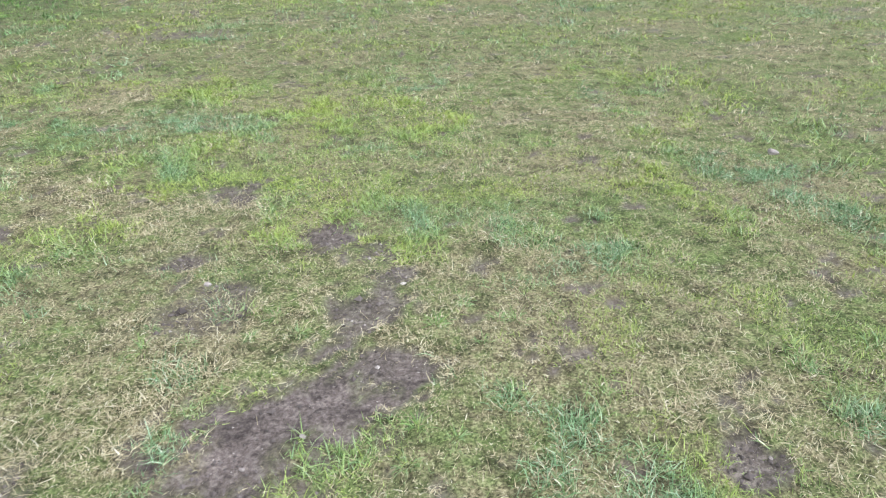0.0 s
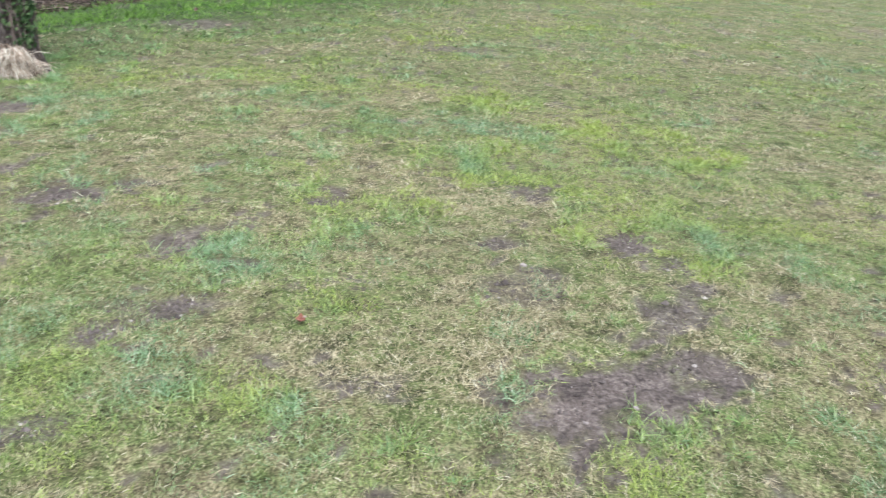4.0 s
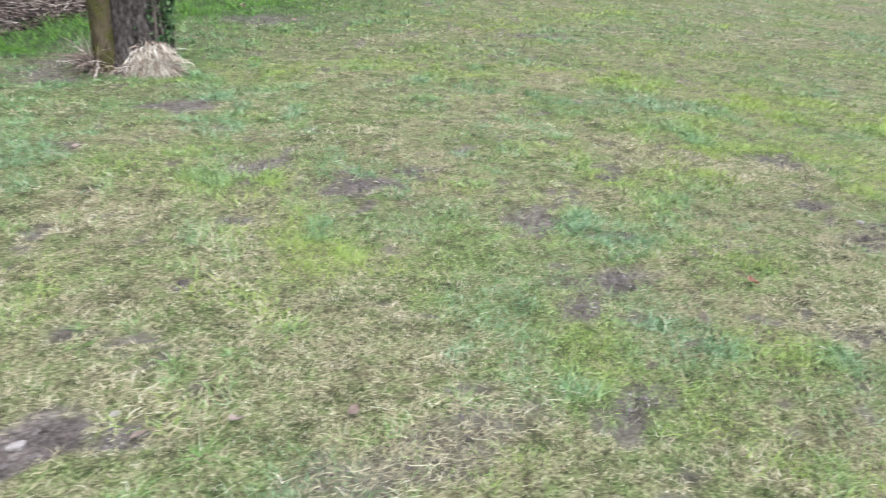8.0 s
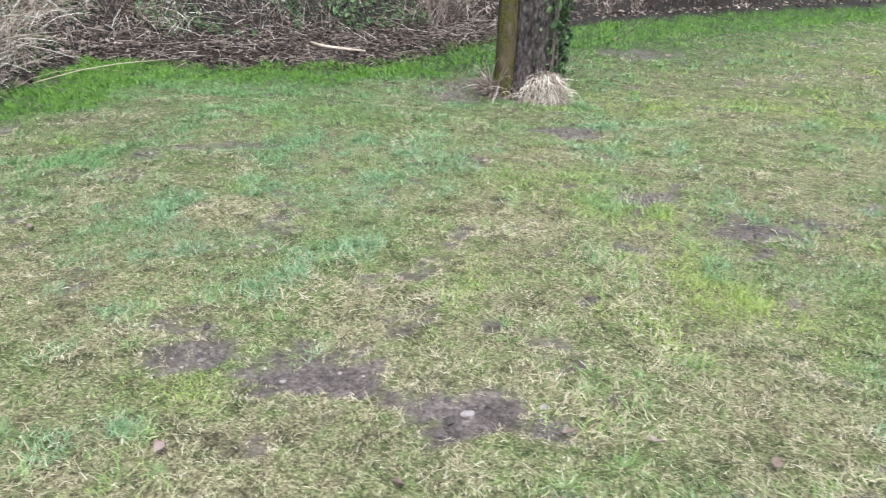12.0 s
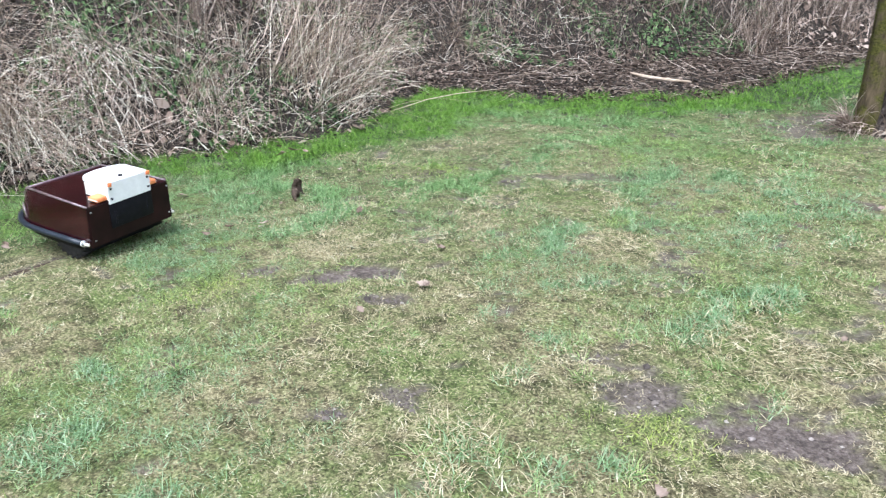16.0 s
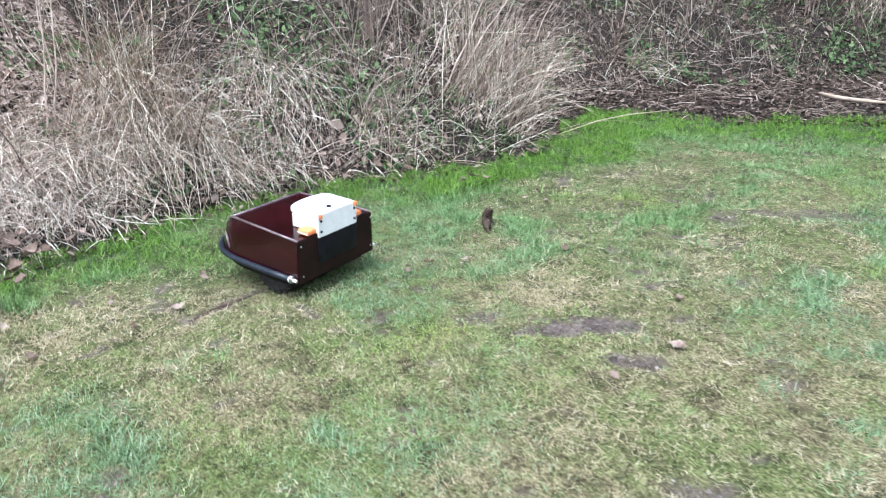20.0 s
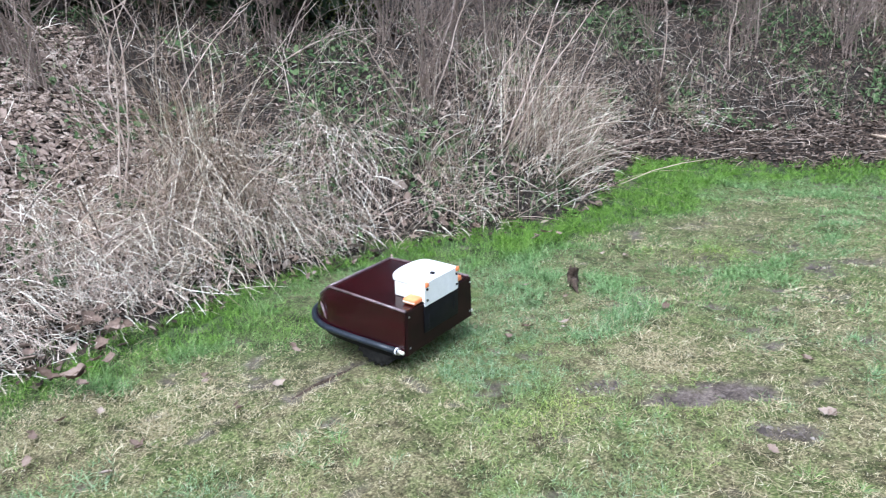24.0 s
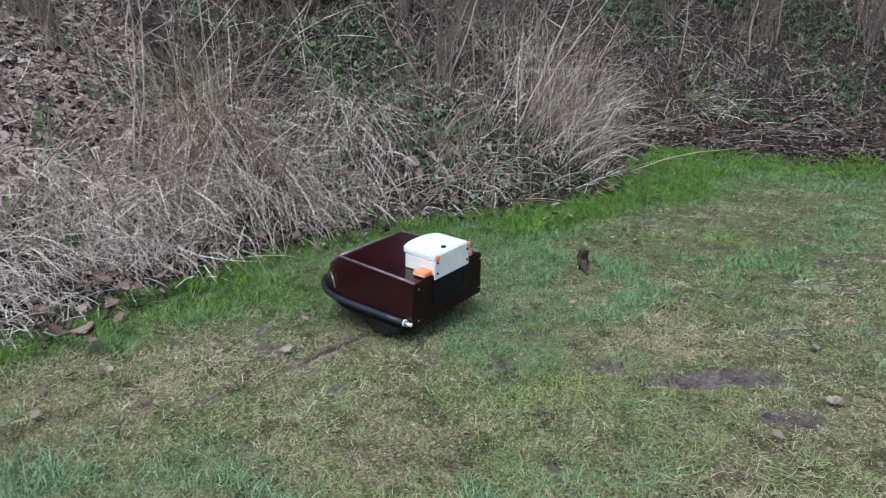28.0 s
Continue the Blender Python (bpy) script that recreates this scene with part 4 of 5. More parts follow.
# the tall sheaf at the corner of the lawn, leaning over it
for y, d, tall in [(3.91, 0.28, 1.1), (4.15, 0.22, 1.2), (4.63, 0.13, 1.15), (5.4, 0.12, 0.9), (5.08, 0.28, 1.3), (4.93, 0.43, 1.3), (4.4, 0.35, 1.3), (4.75, 0.25, 1.25)]:
    tussock(y, d, "straw" if round(y * 100) % 2 else "stalk", 80, tall, 0.2, 0.7, 0.4, 0.17, TALL, 1.1)
for y, d, tall in [(4.3, 0.1, 0.55), (4.8, 0.1, 0.6), (5.3, 0.14, 0.6), (6.67, 0.31, 0.75), (6.7, 0.34, 0.7), (7.06, 0.28, 0.75), (7.36, 0.16, 0.6), (6.2, 0.25, 0.8), (5.8, 0.2, 0.8)]:
    tussock(y, d, "straw", 80, tall, 0.5, 1.3, 0.3, 0.12, TAN, 0.8)
for y, d, tall in [(6.6, 0.6, 0.5), (7.35, 0.55, 0.6), (8.0, 0.7, 0.8), (8.6, 0.5, 0.8), (9.3, 0.6, 0.8), (9.9, 0.4, 0.8), (10.6, 0.8, 0.9)]:
    tussock(y, d, "stalk", 60, tall, 0.35, 1.2, 0.3 * math.sin(7 * y), 0.16, "sparse brown tussock among dead leaves on the bank")

# brambles: arching bare stems with side twigs
P = on_bank(430, 0.05, 2.6, -2.2, 12.0, 0.3)
n_ = len(P)
v, f, way = rods(P, downhill(P) + rng.normal(0, 1.3, n_), np.abs(rng.normal(0.35, 0.3, n_)), rng.uniform(0.6, 1.7, n_), rng.uniform(0.005, 0.010, n_), rng.normal(1.0, 0.6, n_), 9)
stuff("bramble_stems", "tangle of arching bare bramble stems", "brambles", v, f, "stem")
P = np.concatenate([way[:, 3], way[:, 5], way[:, 7]])
n_ = len(P)
v, f, way = rods(P, rng.uniform(0, 6.28, n_), np.abs(rng.normal(0.9, 0.4, n_)), rng.uniform(0.12, 0.5, n_), rng.uniform(0.003, 0.005, n_), rng.normal(0.3, 0.5, n_), 4)
stuff("bramble_twigs", "thin side twigs of the brambles", "brambles", v, f, "stalk")

# leaves: a bent blade of six corners, lying at any turn
LEAF = np.array([(-0.5, 0, 0.0), (-0.12, 0.28, 0.05), (0.25, 0.22, 0.06), (0.5, 0, 0.0), (0.25, -0.24, 0.08), (-0.12, -0.27, 0.04), (0.0, 0.0, -0.05)])
LEAF_FACES = np.array([(6, 0, 5), (6, 5, 4), (6, 4, 3), (6, 3, 2), (6, 2, 1), (6, 1, 0)])


def scatter(P, size, tilt, slope=True):
    n = len(P)
    yaw, pitch, roll = rng.uniform(0, 6.28, n), rng.normal(0, tilt, n), rng.normal(0, tilt, n)
    shape = LEAF * [1, 1, 1]
    v = np.repeat(shape[None], n, 0) * (size * np.exp(rng.normal(-0.1, 0.35, n)))[:, None, None]
    v[:, :, 1] *= rng.uniform(0.6, 1.2, n)[:, None]
    v[:, :, 2] *= rng.normal(1.2, 1.0, n)[:, None]

    def turn(a, i, j):
        c, s = np.cos(a)[:, None], np.sin(a)[:, None]
        p, q = v[:, :, i].copy(), v[:, :, j].copy()
        v[:, :, i], v[:, :, j] = p * c - q * s, p * s + q * c

    turn(roll, 1, 2)
    turn(pitch, 0, 2)
    turn(yaw, 0, 1)
    if slope:
        fall = downhill(P)
        rise = height(P[:, 0] - 0.1 * np.cos(fall), P[:, 1] - 0.1 * np.sin(fall)) - height(P[:, 0] + 0.1 * np.cos(fall), P[:, 1] + 0.1 * np.sin(fall))
        along = v[:, :, 0] * np.cos(fall)[:, None] + v[:, :, 1] * np.sin(fall)[:, None]
        v[:, :, 2] -= along * (rise / 0.2)[:, None]
    f = (np.arange(n)[:, None, None] * 7 + LEAF_FACES).reshape(-1, 3)
    return (v + P[:, None]).reshape(-1, 3), f


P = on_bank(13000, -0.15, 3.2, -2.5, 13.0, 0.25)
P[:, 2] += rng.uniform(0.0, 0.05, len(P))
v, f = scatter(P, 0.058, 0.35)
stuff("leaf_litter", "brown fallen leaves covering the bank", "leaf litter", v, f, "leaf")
P = on_bank(22000, 0.2, 1.7, -2.2, 1.3, 0.15)
P[:, 2] += rng.uniform(0.0, 0.04, len(P))
v, f = scatter(P, 0.046, 0.22)
stuff("leaf_litter", "pinkish-brown fallen leaves on the bank's open slope", "leaf litter", v, f, "litter")
P = on_bank(1400, -0.05, 0.8, -1.5, 7.0, 0.8)
P[:, 2] += rng.uniform(0.02, 0.08, len(P))
v, f = scatter(P, 0.055, 0.4)
stuff("leaf_litter", "pale brown leaves caught among the dead stalks", "leaf litter", v, f, "litter")
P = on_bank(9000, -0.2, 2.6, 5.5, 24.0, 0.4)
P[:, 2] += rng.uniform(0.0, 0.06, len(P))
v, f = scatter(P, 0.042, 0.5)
stuff("leaf_litter", "brown leaves under the bushes, darkened for shade", "leaf litter", v, f, "leaf")
P = on_bank(5000, -0.3, 1.8, 12.0, 30.0, 0.4, 6.0)
P[:, 2] += rng.uniform(0.0, 0.05, len(P))
v, f = scatter(P, 0.085, 0.45)
stuff("leaf_litter", "fallen leaves along the far bank's foot", "leaf litter", v, f, "litter")
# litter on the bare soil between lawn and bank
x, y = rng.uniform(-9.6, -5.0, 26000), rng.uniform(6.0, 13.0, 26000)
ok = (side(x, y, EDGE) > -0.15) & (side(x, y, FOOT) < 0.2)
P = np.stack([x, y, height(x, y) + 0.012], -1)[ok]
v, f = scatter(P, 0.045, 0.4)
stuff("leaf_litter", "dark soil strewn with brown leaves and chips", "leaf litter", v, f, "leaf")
n_ = 900
x, y = rng.uniform(-9.4, -5.4, n_ * 4), rng.uniform(6.6, 12.5, n_ * 4)
ok = (side(x, y, EDGE) > -0.05) & (side(x, y, FOOT) < 0.5)
P = np.stack([x, y, height(x, y) + 0.015], -1)[ok][:n_]
v, f, _ = rods(P, rng.uniform(0, 6.28, len(P)), rng.normal(1.45, 0.12, len(P)), rng.uniform(0.1, 0.6, len(P)), rng.uniform(0.004, 0.012, len(P)), rng.normal(0.05, 0.15, len(P)), 4)
stuff("fallen_twigs", "small fallen twigs on the bare soil", "twigs", v, f, "stalk")

# ivy and low green herbs in drifts
P = on_bank(40000, -0.02, 2.2, -2.2, 12.0, 0.3)
drift = lump(P[:, 0], P[:, 1], 0.55, 33) * 0.7 + lump(P[:, 0], P[:, 1], 0.2, 34) * 0.3
for px, py, r in [(-9.32, 2.2, 0.3), (-9.5, 2.42, 0.35), (-8.38, 3.44, 0.3), (-8.53, 3.15, 0.3), (-8.29, 3.9, 0.25), (-10.32, 8.09, 0.5), (-9.94, 7.94, 0.4), (-8.97, 7.87, 0.35), (-8.68, 5.27, 0.35), (-9.5, 3.2, 0.35), (-9.79, 10.06, 0.6), (-9.2, 4.9, 0.4), (-8.8, 2.9, 0.3), (-9.0, 9.6, 0.45)]:
    drift += 0.3 * np.exp(-((P[:, 0] - px) ** 2 + (P[:, 1] - py) ** 2) / r**2)
P = P[drift > 0.62]
P[:, 2] += rng.uniform(0.0, 0.12, len(P))
v, f = scatter(P, 0.042, 0.5)
stuff("ivy", "dark green ivy and low herbs on the bank", "ivy", v, f, "ivy")
P = on_bank(9000, -0.02, 2.2, -2.2, 11.0, 0.7)
P = P[lump(P[:, 0], P[:, 1], 0.6, 35) > 0.6]
n_ = len(P)
v, f = ribbons(P, rng.uniform(0, 6.28, n_), np.abs(rng.normal(0.5, 0.3, n_)), rng.uniform(0.08, 0.24, n_), rng.uniform(0.003, 0.006, n_), rng.normal(0.9, 0.4, n_), 3)
me_ = mesh_of("grass", v, f, M["grass"], True, (("dry", np.zeros(len(v))), ("hue", np.ones(len(v)) * 0.8), ("lush", np.zeros(len(v)))))
tagged(new("grass", me_), "green grass growing through the dead stalks", "grass", kind="stuff")


# ---- shrubs ----
def evergreen_shrub(seed, radius, tall, mat="evergreen", label="dense dark evergreen shrub on top of the bank, back rows added for shade", leaf=0.16):
    r = np.random.default_rng(seed)
    shrub = thing("evergreen_shrub", label, "shrub", group="evergreen shrubs on the bank")
    stems = bmesh.new()
    for _ in range(9):
        a, lean = r.uniform(0, 6.28), r.uniform(0.1, 0.6)
        pts = [(math.cos(a) * lean * radius * q, math.sin(a) * lean * radius * q, tall * 0.85 * q) for q in (0, 0.33, 0.66, 1)]
        tube([(x + r.normal(0, 0.04), y + r.normal(0, 0.04), z) for x, y, z in pts], [0.03, 0.022, 0.014, 0.005], 5, stems, False)
    part("branchwork", stems, "bark", shrub)
    lobes = np.stack([r.normal(0, 0.48, 34) * radius, r.normal(0, 0.48, 34) * radius, r.uniform(0.12, 0.92, 34) * tall], -1)
    who = r.integers(0, 34, 1500)
    d = r.normal(0, 1, (1500, 3))
    d /= np.linalg.norm(d, axis=1, keepdims=True)
    P_ = lobes[who] + d * (r.uniform(0.55, 1.0, 1500) ** 0.5 * radius * 0.42)[:, None]
    v_, f_ = scatter(P_, leaf, 0.9, False)
    ob = new("foliage", mesh_of("foliage", v_, f_, M[mat]))
    ob.parent = shrub
    return shrub


for y, d in ((3.0, 2.5), (3.7, 2.4)):
    evergreen_shrub(int(y * 10), 0.6, 0.55, "yellow_green", "low yellow-green bush on top of the bank", 0.07).matrix_world = pose(*along_foot(y, d))
kinds = [evergreen_shrub(k, 1.0, 2.0 + 0.25 * k) for k in range(3)]
spots = [(y, (2.7 if y < 5 else 2.1) + 0.4 * math.sin(3.1 * y), 1.0) for y in (-2.2, -1.0, 0.3, 1.5, 2.6, 3.7, 4.6, 5.3, 6.3, 7.2, 8.0, 8.8, 9.8, 11.0)]
# tall back rows, mostly out of view, added to block sky and darken the bank
spots += [(y, 4.6 + 0.6 * math.sin(2.3 * y), 1.7) for y in (-4.5, -3, -1.6, -0.3, 1.0, 2.2, 3.5, 5.0)]
spots += [(y, 4.8 + 0.6 * math.sin(2.3 * y), 2.6) for y in (6.4, 7.6, 9.0, 11.0, 13.5, 16.0, 19.0)]
spots += [(y, 1.5, 1.1) for y in (12.2, 13.6, 15.0)] + [(y, 0.45, 1.2) for y in (16.6, 17.6, 18.7, 20.0, 21.5, 23.0, 25.0, 27.0, 30.0, 33.0)]
for k, (y, d, big) in enumerate(spots):
    x_, y_, z_ = along_foot(y, d)
    m = pose(x_, y_, z_ - 0.15, 0, 0, 77 * k) @ Matrix.Diagonal((big, big, big * (0.9 + 0.2 * (k % 3) / 2), 1))
    if k < 3:
        kinds[k].matrix_world = m
    else:
        made = copy_thing(kinds[k % 3], pose(x_, y_, z_ - 0.15, 0, 0, 77 * k))
        made.scale = (big, big, big * (0.9 + 0.2 * (k % 3) / 2) * (2.2 if big > 1.5 else 1.0))


def bare_bush(seed, count, tall, spread, label):
    r = np.random.default_rng(seed)
    bush = thing("bare_bush", label, "shrub", group="leafless bushes on the bank")
    for _ in range(count):
        a, lean, hgt = r.uniform(0, 6.28), abs(r.normal(0, spread)), tall * r.uniform(0.6, 1.1)
        q = np.linspace(0, 1, 8)
        bend = r.normal(0, 0.12)
        pts = np.stack([math.cos(a) * lean * hgt * q ** 1.3 + bend * q ** 2, math.sin(a) * lean * hgt * q ** 1.3 + r.normal(0, 0.1) * q ** 2, hgt * q], -1) + r.normal(0, 0.012, (8, 3))
        pts[:, :2] += r.normal(0, 0.06, 2)
        bm = tube(pts, list(0.0075 - 0.005 * q), 5, None, False)
        for k in r.integers(2, 7, 6):
            b, up = r.uniform(0, 6.28), r.uniform(0.3, 0.9)
            l = r.uniform(0.15, 0.5)
            s = pts[k]
            tube([s, s + l * 0.5 * np.array((math.cos(b), math.sin(b), up)), s + l * np.array((math.cos(b), math.sin(b), up * 1.3)) + r.normal(0, 0.03, 3)], [0.0035, 0.0028, 0.0015], 4, bm, False)
        part("stem", bm, "stem", bush)
    return bush


bushes = [bare_bush(5, 15, 1.5, 0.28, "leafless bush of thin reddish-brown stems on the bank"), bare_bush(6, 11, 1.9, 0.4, "tall leafless bush with arching brown stems")]
places = [(0.75, 1.35), (1.2, 1.0), (2.6, 1.5), (3.6, 1.3), (4.4, 0.9), (5.6, 0.9), (6.5, 1.0), (7.4, 0.9), (8.3, 0.7), (8.9, 1.1), (9.6, 0.6), (10.5, 0.9), (-0.6, 1.4), (3.1, 0.6)]
for k, (y, d) in enumerate(places):
    x_, y_, z_ = along_foot(y, d)
    m = pose(x_, y_, z_ - 0.03, 0, 0, 131 * k)
    if k < 2:
        bushes[k].matrix_world = m
    else:
        copy_thing(bushes[k % 2], m)


def bramble_cane(x, y, turn, long_, lean, bend, thick=0.006):
    """One long arching cane with a few thorny side shoots."""
    r = np.random.default_rng(int(abs(x * 1000 + y * 77)) % 9999)
    cane = thing("bramble_cane", "long pale arching bramble cane on the bank", "bramble", pose(x, y, gz(x, y) - 0.02, 0, 0, turn), "bramble canes on the bank")
    pts, p, a = [Vector((0, 0, 0))], Vector((0, 0, 0)), lean
    for k in range(12):
        a += bend / 12 + r.normal(0, 0.05)
        p = p + Vector((math.sin(a), r.normal(0, 0.09), math.cos(a))) * (long_ / 12)
        pts.append(p)
    part("cane", tube(pts, [thick * (1 - 0.06 * k) for k in range(13)], 6), "cane", cane)
    for k in (4, 6, 7, 9, 10):
        b, l = r.uniform(0, 6.28), r.uniform(0.12, 0.4)
        s = pts[k]
        part("side_shoot", tube([s, s + Vector((math.cos(b), math.sin(b), 0.5)) * l * 0.5, s + Vector((math.cos(b), math.sin(b), 0.75)) * l], [thick * 0.5, thick * 0.4, thick * 0.2], 5), "cane", cane)
    return cane


# heading 0 leans towards the lawn (+x)
for y, d, turn, long_, lean, bend, thick in [
        (0.9, 0.35, 60, 1.5, 0.1, -0.5, 0.008), (1.0, 0.4, 100, 1.6, 0.2, -0.6, 0.007), (1.2, 0.5, 80, 1.3, -0.2, 0.8, 0.007), (0.4, 0.9, -70, 1.9, 0.9, -0.5, 0.007), (0.2, 1.1, 80, 1.7, 1.0, -0.2, 0.006),
        (1.6, 0.9, 95, 1.2, 0.9, 0.3, 0.007), (2.2, 1.0, 90, 1.4, 1.0, 0.4, 0.007), (3.0, 0.5, -85, 1.5, 0.7, -0.3, 0.006), (3.4, 0.6, 90, 1.6, 0.5, -0.2, 0.008), (3.9, 0.3, 85, 2.0, 0.6, -0.1, 0.009),
        (4.2, 0.35, 80, 1.8, 0.7, -0.2, 0.008), (4.5, 0.5, 95, 1.6, 0.5, 0.3, 0.007), (5.2, 0.5, -80, 1.3, 0.8, 0.3, 0.006), (6.6, 0.4, 90, 1.5, 0.4, 0.5, 0.007), (7.3, 0.5, 60, 1.6, 0.2, -0.2, 0.008),
        (8.0, 0.5, 100, 1.7, 0.1, 0.2, 0.008), (8.4, 0.7, -60, 1.6, 0.15, 0.2, 0.007), (2.6, 1.3, 85, 1.5, 0.2, 0.9, 0.006), (0.0, 0.3, 88, 1.5, 1.35, 0.1, 0.006), (1.9, 1.6, -90, 1.6, 0.3, 0.8, 0.006)]:
    x_, y_, z_ = along_foot(y, d)
    bramble_cane(x_, y_, turn, long_, lean, bend, thick)


# ---- the tree at the corner of the lawn ----
def knotty(points, radii, seed, sides=22, rough=0.05):
    """A trunk with an uneven, fluted skin."""
    r = np.random.default_rng(seed)
    flute = [(r.integers(2, 9), r.uniform(0, 6.28), r.uniform(0.2, 1.0)) for _ in range(6)]
    bm = bmesh.new()
    rings = []
    for (x, y, z), rad in zip(points, radii):
        ring = []
        for k in range(sides):
            a = 2 * math.pi * k / sides
            bump = 1 + rough * sum(w_ * math.sin(q * a + ph + z * 0.7) for q, ph, w_ in flute) / 2 + r.normal(0, rough * 0.3)
            ring.append(bm.verts.new((x + rad * bump * math.cos(a), y + rad * bump * math.sin(a), z)))
        rings.append(ring)
    for a, b in zip(rings[:-1], rings[1:]):
        for k in range(sides):
            bm.faces.new((a[k], a[(k + 1) % sides], b[(k + 1) % sides], b[k]))
    bm.faces.new(rings[-1])
    return bm


TX, TY = -4.08, 7.18
tree = thing("tree", "rough-barked tree trunk with moss and ivy in the lawn", "tree", pose(TX, TY, gz(TX, TY)))
zs = [-0.1, 0.05, 0.2, 0.45, 0.8, 1.2, 1.7, 2.3, 3.0, 4.0]
trunk = part("trunk", knotty([(0.06 * z * z / 8, 0.02 * z, z) for z in zs], [0.36, 0.30, 0.265, 0.25, 0.25, 0.26, 0.28, 0.27, 0.24, 0.2], 4, 30, 0.06), "bark", tree, "deeply furrowed grey-brown bark")
part("mossy_stem", knotty([(-0.27 - 0.012 * z, -0.11, z) for z in zs], [0.15, 0.13, 0.12, 0.11, 0.105, 0.10, 0.10, 0.095, 0.09, 0.08], 9, 18, 0.05), "mossy", tree, "second stem green-yellow with moss")
for a, up, out in ((0.4, 3.0, 1.4), (2.2, 3.3, 1.2), (3.9, 2.7, 1.5), (5.2, 3.5, 1.1)):
    pts = [(0.1 + math.cos(a) * out * q, math.sin(a) * out * q, up + 1.6 * q ** 1.2) for q in (0, 0.25, 0.5, 0.75, 1)]
    part("limb", tube(pts, [0.11, 0.085, 0.06, 0.04, 0.02], 9), "bark", tree)
r_ = np.random.default_rng(12)
ivy_at = []
for _ in range(1100):
    a, z = r_.normal(-0.45, 0.33), r_.uniform(0.25, 2.6)
    ivy_at.append((r_.uniform(0.25, 0.30) * math.cos(a) + 0.0075 * z * z, r_.uniform(0.25, 0.30) * math.sin(a) + 0.02 * z, z))
v, f = scatter(np.array(ivy_at), 0.05, 0.9, False)
ob = new("ivy_leaves", mesh_of("ivy_leaves", v, f, M["ivy"]))
ob.parent = tree
for k in range(5):
    a = -1.0 + 0.24 * k
    part("ivy_vine", tube([(0.272 * math.cos(a + 0.3 * math.sin(1.9 * z + 1.7 * k)), 0.272 * math.sin(a + 0.3 * math.sin(1.9 * z + 1.7 * k)) + 0.02 * z, z) for z in np.linspace(0.02, 2.2, 12)], 0.007, 6), "stem", tree)
# withered grass round its foot, hanging from the trunk's base
n_ = 800
a = rng.normal(-0.95, 0.36, n_)
R_ = rng.uniform(0.24, 0.34, n_)
P = np.stack([TX + R_ * np.cos(a), TY + R_ * np.sin(a), np.zeros(n_)], -1)
P[:, 2] = height(P[:, 0], P[:, 1]) + rng.uniform(0.03, 0.30, n_) * np.clip(1.2 - np.abs(a + 1.0), 0.3, 1)
v, f = ribbons(P, a + rng.normal(0, 0.4, n_), np.abs(rng.normal(0.3, 0.3, n_)), rng.uniform(0.12, 0.27, n_), rng.uniform(0.004, 0.008, n_), rng.normal(2.5, 0.4, n_), 6, 0.4, 0.5)
tagged(new("dry_tussock", mesh_of("dry_tussock", v, f, M["straw"])), "skirt of pale withered grass round the tree's foot", "dry grass")
n_ = 240
a = rng.normal(-2.4, 0.5, n_)
P = np.stack([TX - 0.2 + 0.28 * np.cos(a), TY + 0.28 * np.sin(a), np.zeros(n_)], -1)
P[:, 2] = height(P[:, 0], P[:, 1]) + rng.uniform(0.0, 0.12, n_)
v, f = ribbons(P, a + rng.normal(0, 0.9, n_), np.abs(rng.normal(0.6, 0.4, n_)), rng.uniform(0.12, 0.4, n_), rng.uniform(0.005, 0.010, n_), rng.normal(1.2, 0.5, n_), 5, 0.3, 0.6)
tagged(new("dry_tussock", mesh_of("dry_tussock", v, f, M["stalk"])), "brown broken stalks beside the tree's foot", "dry grass")


# ---- sticks, stump, stones and fallen leaves ----
def branch(name, label, pts, radii, mat, category="branch"):
    ob = thing(name, label, category)
    part("wood", tube(pts, radii, 8), mat, ob)
    return ob


branch("fallen_branch", "peeled pale branch lying on the dark soil", [(-7.2, 8.04, 0.2), (-7.03, 7.95, 0.19), (-6.84, 7.9, 0.185), (-6.6, 7.9, 0.18), (-6.38, 7.93, 0.175)], [0.016, 0.022, 0.021, 0.018, 0.010], "wood")
z0 = 0.105
branch("fallen_stick", "long thin pale stick along the lawn's edge", [(-8.43, 3.72, z0), (-8.33, 4.01, z0), (-8.26, 4.3, z0 - 0.01), (-8.21, 4.65, z0 - 0.02)], [0.004, 0.005, 0.005, 0.003], "stem")
branch("fallen_stick", "thin bent greenish stem lying over the verge", [(-8.27, 4.97, 0.1), (-8.3, 5.54, 0.13), (-8.27, 6.02, 0.13), (-8.15, 6.71, 0.1)], [0.003, 0.004, 0.004, 0.002], "straw")

branch("fallen_stick", "dark rotten stick pressed into the lawn", [(-6.96, 0.72, gz(-6.96, 0.72) - 0.002), (-6.975, 0.85, gz(-6.975, 0.85) + 0.004), (-6.99, 1.0, gz(-6.99, 1.0) + 0.005), (-7.0, 1.12, gz(-7.0, 1.12) - 0.002)], [0.006, 0.010, 0.012, 0.007], "rotten")

